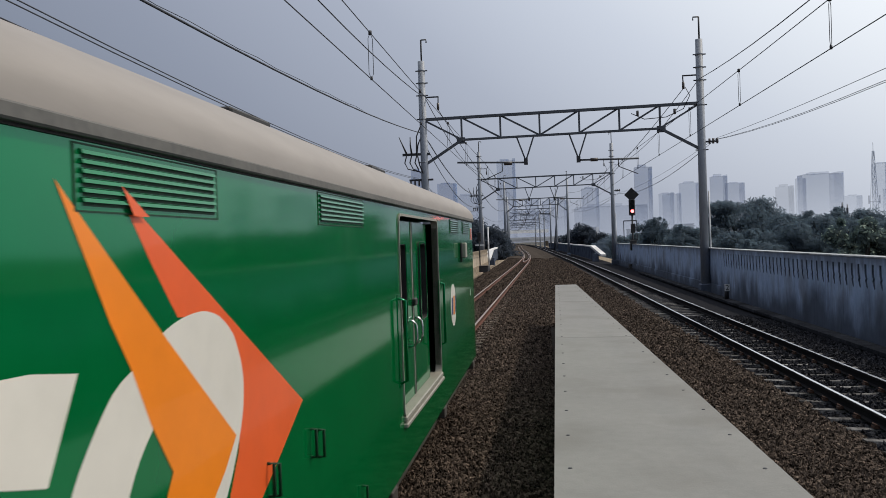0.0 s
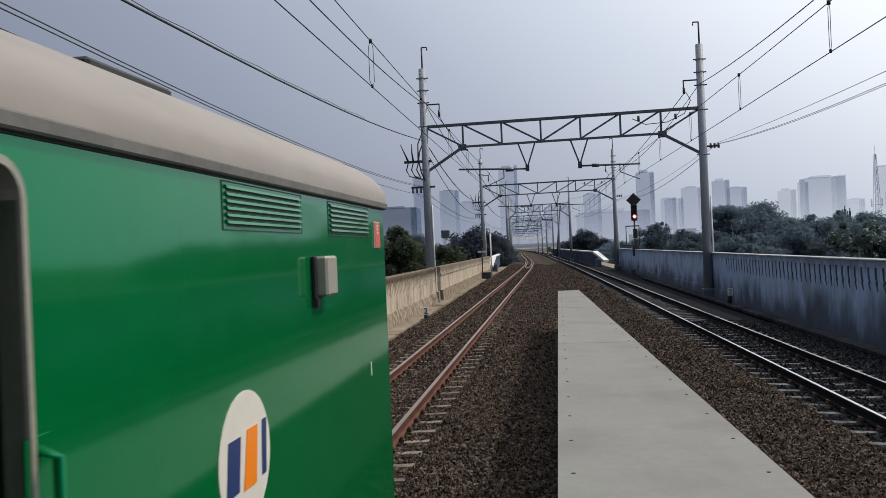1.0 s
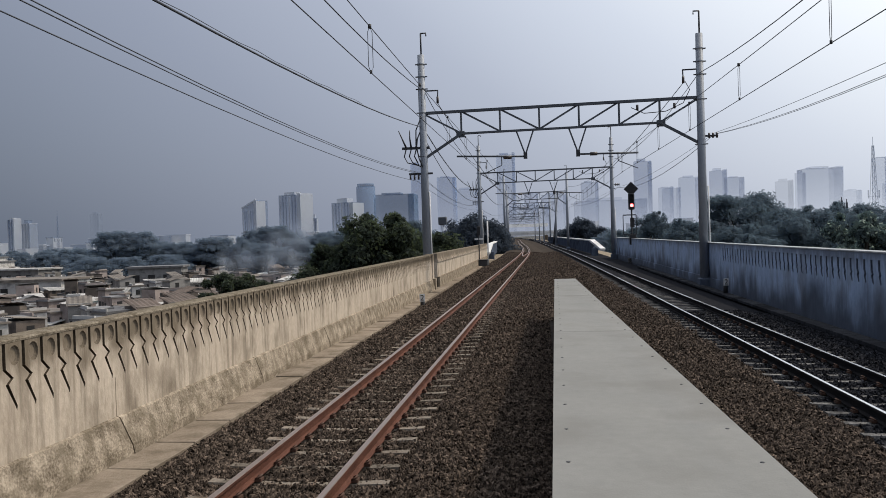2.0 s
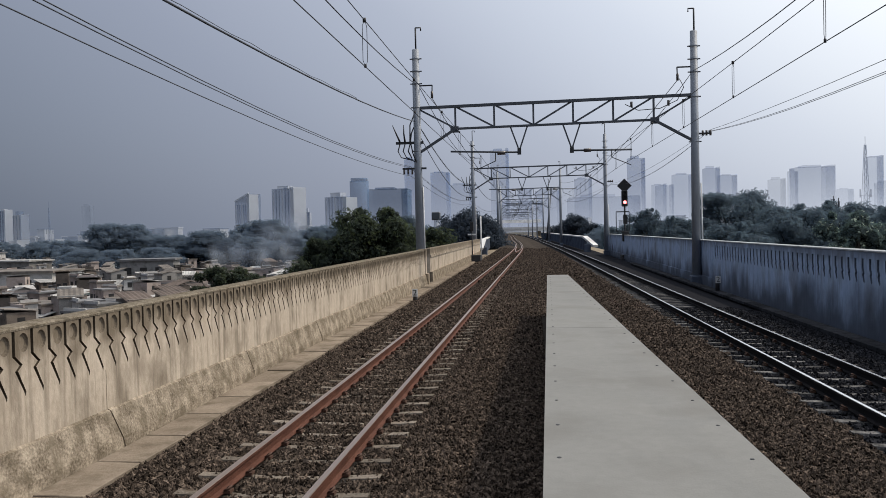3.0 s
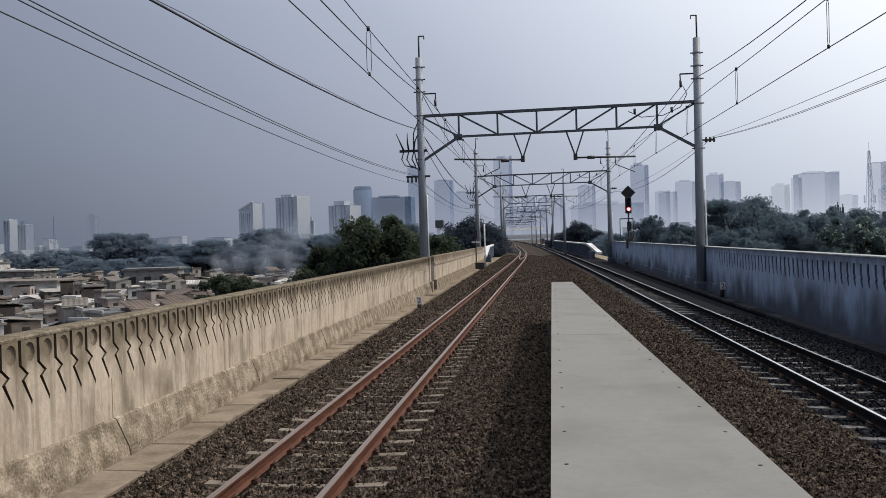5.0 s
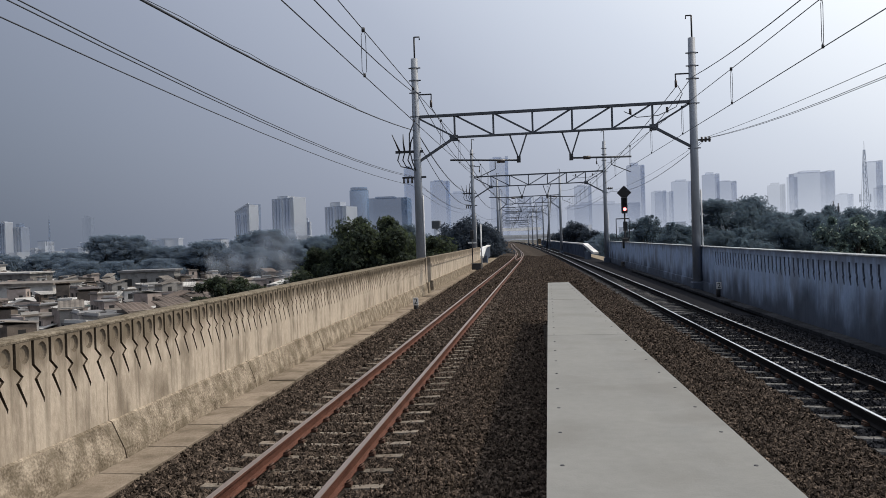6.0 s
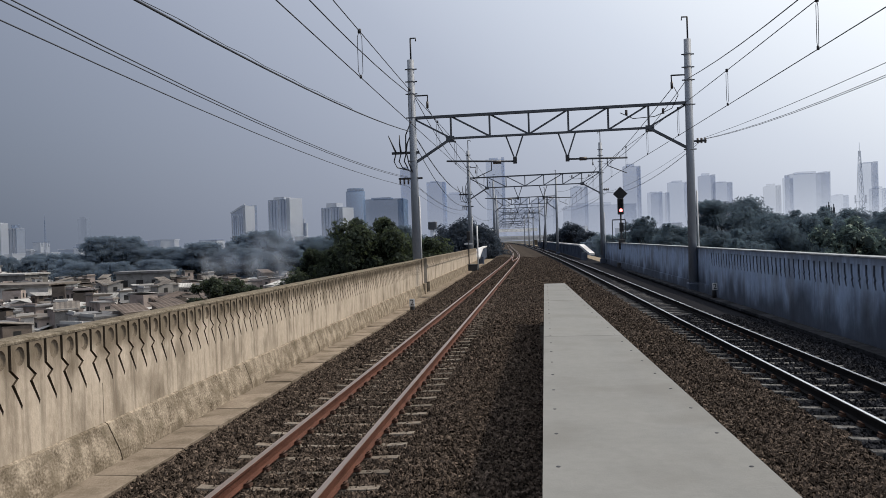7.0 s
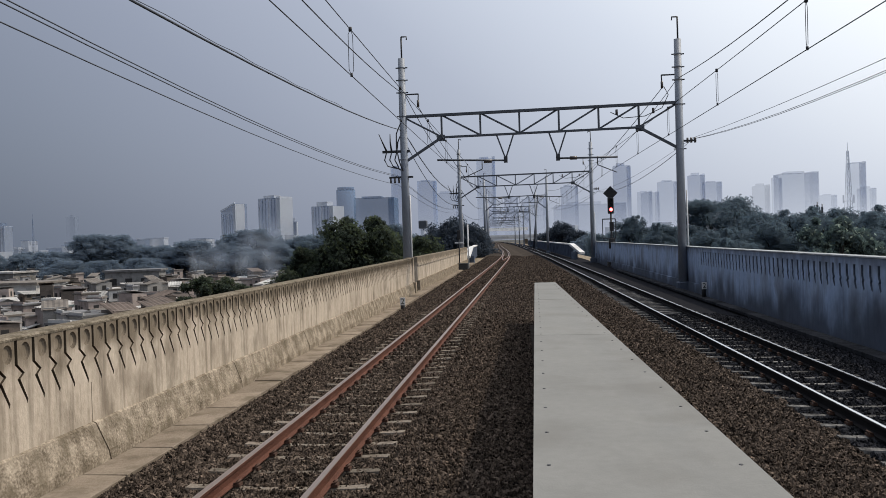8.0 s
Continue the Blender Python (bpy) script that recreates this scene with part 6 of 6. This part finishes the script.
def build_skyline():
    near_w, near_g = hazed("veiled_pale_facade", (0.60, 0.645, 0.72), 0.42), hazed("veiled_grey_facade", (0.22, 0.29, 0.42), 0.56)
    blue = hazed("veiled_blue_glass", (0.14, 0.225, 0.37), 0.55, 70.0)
    far_b = hazed("thickly_hazed_blue_facade", (0.17, 0.30, 0.58), 0.74, 110.0)
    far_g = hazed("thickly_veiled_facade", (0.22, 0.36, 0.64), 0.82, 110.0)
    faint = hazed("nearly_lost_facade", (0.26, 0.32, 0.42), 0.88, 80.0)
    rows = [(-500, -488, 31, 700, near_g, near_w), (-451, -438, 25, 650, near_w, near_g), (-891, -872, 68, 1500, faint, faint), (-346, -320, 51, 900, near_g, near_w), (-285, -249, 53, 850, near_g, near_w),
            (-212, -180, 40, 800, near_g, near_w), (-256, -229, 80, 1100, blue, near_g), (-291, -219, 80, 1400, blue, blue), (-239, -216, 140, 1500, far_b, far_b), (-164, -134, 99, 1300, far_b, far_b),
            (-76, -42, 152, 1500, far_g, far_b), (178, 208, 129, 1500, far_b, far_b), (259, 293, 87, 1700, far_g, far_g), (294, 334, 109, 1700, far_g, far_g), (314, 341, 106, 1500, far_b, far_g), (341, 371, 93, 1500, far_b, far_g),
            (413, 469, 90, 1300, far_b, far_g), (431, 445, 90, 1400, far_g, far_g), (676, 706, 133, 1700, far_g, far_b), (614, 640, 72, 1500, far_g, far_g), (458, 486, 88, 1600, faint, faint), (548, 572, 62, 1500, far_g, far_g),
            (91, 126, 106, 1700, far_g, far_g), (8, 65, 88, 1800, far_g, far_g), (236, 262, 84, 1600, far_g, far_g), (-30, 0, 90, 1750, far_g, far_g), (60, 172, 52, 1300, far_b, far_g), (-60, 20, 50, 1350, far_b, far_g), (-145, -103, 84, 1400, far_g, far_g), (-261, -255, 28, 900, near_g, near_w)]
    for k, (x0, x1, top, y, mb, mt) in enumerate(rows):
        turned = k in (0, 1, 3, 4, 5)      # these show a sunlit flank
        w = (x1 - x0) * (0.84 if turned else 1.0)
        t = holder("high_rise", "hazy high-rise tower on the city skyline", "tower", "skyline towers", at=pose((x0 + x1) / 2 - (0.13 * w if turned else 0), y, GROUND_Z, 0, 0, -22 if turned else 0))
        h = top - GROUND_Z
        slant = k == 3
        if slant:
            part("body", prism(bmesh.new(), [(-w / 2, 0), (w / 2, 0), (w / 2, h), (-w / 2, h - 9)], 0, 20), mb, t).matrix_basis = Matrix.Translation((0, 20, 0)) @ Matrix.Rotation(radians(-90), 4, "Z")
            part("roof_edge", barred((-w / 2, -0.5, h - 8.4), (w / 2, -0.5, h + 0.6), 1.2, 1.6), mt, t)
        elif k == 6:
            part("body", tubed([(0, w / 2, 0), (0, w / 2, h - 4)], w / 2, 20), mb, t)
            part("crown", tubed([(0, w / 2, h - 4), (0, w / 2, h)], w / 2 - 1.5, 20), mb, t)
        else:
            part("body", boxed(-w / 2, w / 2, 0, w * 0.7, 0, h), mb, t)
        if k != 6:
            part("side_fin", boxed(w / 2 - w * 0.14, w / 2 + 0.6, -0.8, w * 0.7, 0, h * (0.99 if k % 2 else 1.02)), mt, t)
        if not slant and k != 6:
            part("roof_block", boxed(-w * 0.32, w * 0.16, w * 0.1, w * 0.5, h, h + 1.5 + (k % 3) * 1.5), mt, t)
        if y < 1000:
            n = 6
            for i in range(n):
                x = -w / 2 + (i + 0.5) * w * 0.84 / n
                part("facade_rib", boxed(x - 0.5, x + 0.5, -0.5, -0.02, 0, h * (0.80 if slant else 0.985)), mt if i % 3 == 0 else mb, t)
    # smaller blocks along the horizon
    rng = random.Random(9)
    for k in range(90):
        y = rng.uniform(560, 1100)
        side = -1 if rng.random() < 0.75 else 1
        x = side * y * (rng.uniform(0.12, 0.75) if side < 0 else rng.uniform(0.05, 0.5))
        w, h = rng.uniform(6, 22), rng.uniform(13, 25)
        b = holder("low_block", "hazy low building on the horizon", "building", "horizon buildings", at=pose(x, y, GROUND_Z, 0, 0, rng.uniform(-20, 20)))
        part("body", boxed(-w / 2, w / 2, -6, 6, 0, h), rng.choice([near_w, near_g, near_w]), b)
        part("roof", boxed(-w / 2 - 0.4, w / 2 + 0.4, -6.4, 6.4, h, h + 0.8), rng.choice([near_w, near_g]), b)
    # lattice and pole masts
    def lattice(x, y, h, w, label):
        m = holder("radio_mast", label, "radio mast", "radio masts", at=pose(x, y, GROUND_Z))
        for sx in (-1, 1):
            for sy in (-1, 1):
                part("leg", tubed([(sx * w, sy * w, 0), (sx * w * 0.15, sy * w * 0.15, h)], 0.16, 4), near_g, m)
        n = 14
        for i in range(n):
            a, b = i / n, (i + 1) / n
            wa, wb = w * (1 - 0.85 * a), w * (1 - 0.85 * b)
            part("brace", bar(barred((-wa, -wa, a * h), (wb, -wb, b * h), 0.14, 0.14), (wa, -wa, a * h), (-wb, -wb, b * h), 0.14, 0.14), near_g, m)
        part("aerial", tubed([(0, 0, h), (0, 0, h + 4)], 0.12, 5), near_g, m)
        for z in (h * 0.5, h * 0.53):
            for s in (-1, 1):
                part("antenna", boxed(s * 2.4 - 0.25, s * 2.4 + 0.25, -0.3, 0.3, z, z + 2.4), near_g, m)
        part("antenna_bar", barred((-2.6, 0, h * 0.52), (2.6, 0, h * 0.52), 0.2, 0.2), near_g, m)
    lattice(158, 400, 50, 2.2, "tall hazy lattice radio mast behind the trees")
    lattice(-320, 500, 35, 0.9, "slim dark radio mast over the town")
    p = holder("antenna_poles", "cluster of dark antenna poles above the trees", "antenna", at=pose(54, 150, GROUND_Z))
    for dx, h in ((-0.9, 17.6), (-0.3, 18.2), (0.3, 17.2), (0.9, 17.8)):
        part("pole", tubed([(dx, 0, 0), (dx * 0.7, 0, h)], 0.1, 6), M["steel"], p)
        part("panel_antenna", boxed(dx * 0.7 - 0.16, dx * 0.7 + 0.16, -0.1, 0.1, h - 2.4, h - 0.6), M["steel"], p)
    q = holder("antenna_poles", "small antenna cluster on a thin pole", "antenna", at=pose(86.5, 300, GROUND_Z))
    part("pole", tubed([(0, 0, 0), (0, 0, 19)], 0.2, 6), near_g, q)
    for dx in (-1.2, 0, 1.2):
        part("panel_antenna", boxed(dx - 0.25, dx + 0.25, -0.1, 0.1, 18.5, 21.5), near_g, q)
    tk = holder("water_tower", "thin white tower with a dark head", "tower", at=pose(-30, 250, GROUND_Z))
    part("shaft", tubed([(0, 0, 0), (0, 0, 17)], 0.8, 10), near_w, tk)
    part("head", boxed(-1.3, 1.3, -1.3, 1.3, 17, 19.5, bevel=0.2), M["steel"], tk)
    wb = holder("white_building", "small white building among the far trees", "building", at=pose(-149, 400, GROUND_Z))
    part("wall", boxed(-2.2, 2.2, -3, 3, 0, 18.5), M["white_paint"], wb)
    part("roof", boxed(-2.4, 2.4, -3.2, 3.2, 18.5, 19.0), M["concrete_wall"], wb)


# ---------------------------------------------------------------- smoke of a small fire among the shacks
def smoke_material():
    m = bpy.data.materials.new("thin_smoke")
    m.use_nodes = True
    nt = m.node_tree
    b = nt.nodes["Principled BSDF"]
    b.inputs["Base Color"].default_value = (0.60, 0.67, 0.78, 1)
    b.inputs["Roughness"].default_value = 1.0
    b.inputs["Specular IOR Level"].default_value = 0.0
    tr = nt.nodes.new("ShaderNodeBsdfTranslucent")
    tr.inputs["Color"].default_value = (0.60, 0.67, 0.78, 1)
    both = nt.nodes.new("ShaderNodeMixShader")
    nt.links.new(b.outputs[0], both.inputs[1])
    nt.links.new(tr.outputs[0], both.inputs[2])
    # each wisp thins out from its middle
    uv = nt.nodes.new("ShaderNodeTexCoord")
    grad = nt.nodes.new("ShaderNodeTexGradient")
    grad.gradient_type = "QUADRATIC_SPHERE"
    nt.links.new(uv.outputs["UV"], grad.inputs["Vector"])
    thin = nt.nodes.new("ShaderNodeMath")
    thin.operation = "MULTIPLY"
    thin.inputs[1].default_value = 1.05
    ragged = nt.nodes.new("ShaderNodeTexNoise")
    ragged.inputs["Scale"].default_value = 0.35
    ragged.inputs["Detail"].default_value = 5.0
    nt.links.new(uv.outputs["Object"], ragged.inputs["Vector"])
    tear = nt.nodes.new("ShaderNodeMath")
    tear.operation = "MULTIPLY"
    nt.links.new(grad.outputs["Fac"], tear.inputs[0])
    nt.links.new(ragged.outputs["Fac"], tear.inputs[1])
    nt.links.new(tear.outputs[0], thin.inputs[0])
    clear = nt.nodes.new("ShaderNodeBsdfTransparent")
    mx = nt.nodes.new("ShaderNodeMixShader")
    nt.links.new(thin.outputs[0], mx.inputs["Fac"])
    nt.links.new(clear.outputs[0], mx.inputs[1])
    nt.links.new(both.outputs[0], mx.inputs[2])
    nt.links.new(mx.outputs[0], nt.nodes["Material Output"].inputs["Surface"])
    return m


def build_smoke():
    """Soft ragged puffs, rising beside the leafy tree and drifting over the roofs."""
    mat = smoke_material()
    rng = np.random.default_rng(21)
    plume = holder("smoke_plume", "thin grey smoke drifting over the shack roofs", "smoke", at=pose(-47.5, 150, -4.0))
    puffs = []
    for cx, cz, r, turn in ((-0.2, 0.4, 3.4, 10), (0.4, 4.2, 4.2, -15), (1.8, 8.2, 3.8, 20), (-4.6, 2.6, 4.6, -8), (-3.4, 6.4, 4.0, 25), (-9.4, 3.4, 4.4, 12), (-13.5, 2.6, 4.0, -18)):
        # a shallow dome, thinning towards its rim
        bm = bmesh.new()
        lay = bm.loops.layers.uv.new("wisp")
        n = 8
        grid = [[bm.verts.new((r * u, 0.35 * r * (u * u + v * v) + 0.3 * rng.normal(), r * v)) for u in np.linspace(-1, 1, n)] for v in np.linspace(-1, 1, n)]
        for j in range(n - 1):
            for i in range(n - 1):
                f = bm.faces.new((grid[j][i], grid[j][i + 1], grid[j + 1][i + 1], grid[j + 1][i]))
                f.smooth = True
                for lp, (p, q) in zip(f.loops, ((i, j), (i + 1, j), (i + 1, j + 1), (i, j + 1))):
                    lp[lay].uv = (2 * p / (n - 1) - 1, 2 * q / (n - 1) - 1)
        bm.transform(Matrix.Translation((cx, rng.normal() * 1.5, cz)) @ Matrix.Rotation(radians(turn), 4, "Z"))
        puffs.append(part("puff", bm, mat, plume))
    return puffs


build_trees()
build_houses()
build_skyline()
smoke_puffs = build_smoke()


build_ground()
build_bed()
build_left_parapet()
build_right_parapet()
build_platform()
build_track(left_x, "railway track with rusty rails on concrete sleepers", M["rust"], M["rail_head"], M["sleeper"], 2.3, True)
build_track(right_x, "railway track with shiny rails in ballast dark with soot and painted shade", M["dark_rail"], M["bright_head"], M["soot_sleeper"], 2.5, True)
build_guard_rails()
_rng = np.random.default_rng(7)
scatter_stones("ballast_stones", 125000, 4.0, 17.0, 0.044, False, _rng, 1.25)
scatter_stones("ballast_stones", 60000, 16.0, 42.0, 0.056, False, _rng, 1.2)
scatter_stones("ballast_stones", 24000, 40.0, 112.0, 0.085, False, _rng, 1.5)
scatter_stones("sooty_stones", 26000, 7.0, 26.0, 0.05, True, _rng, 1.2)


def motions():
    """The coach rolls past along its track and away behind."""
    rear = [(0.0, 12.85), (0.1, 12.15), (0.3, 10.73), (0.6, 8.62), (1.0, 5.84), (1.4, 3.19), (1.5, 2.57), (2.0, -0.80), (3.0, -7.6), (5.0, -20.9), (8.0, -40.5)]
    rows = []
    for t, y in rear:
        sway = -0.07 * min(1.0, max(0.0, (t - 1.0) / 0.5))
        rows.append((t, pose(-2.74 + sway + 0.0108 * y, y, 0, 0, 0, -math.degrees(math.atan(0.0108)))))
    walk(coach, rows)
    for k, puff in enumerate(smoke_puffs):
        walk(puff, [(0.0, pose(0.5, 0, -0.5)), (4.0, pose(0.1 - 0.1 * k, 0, 0.1)), (8.0, pose(-0.4 - 0.2 * k, 0, 0.5 + 0.06 * k))])


motions()
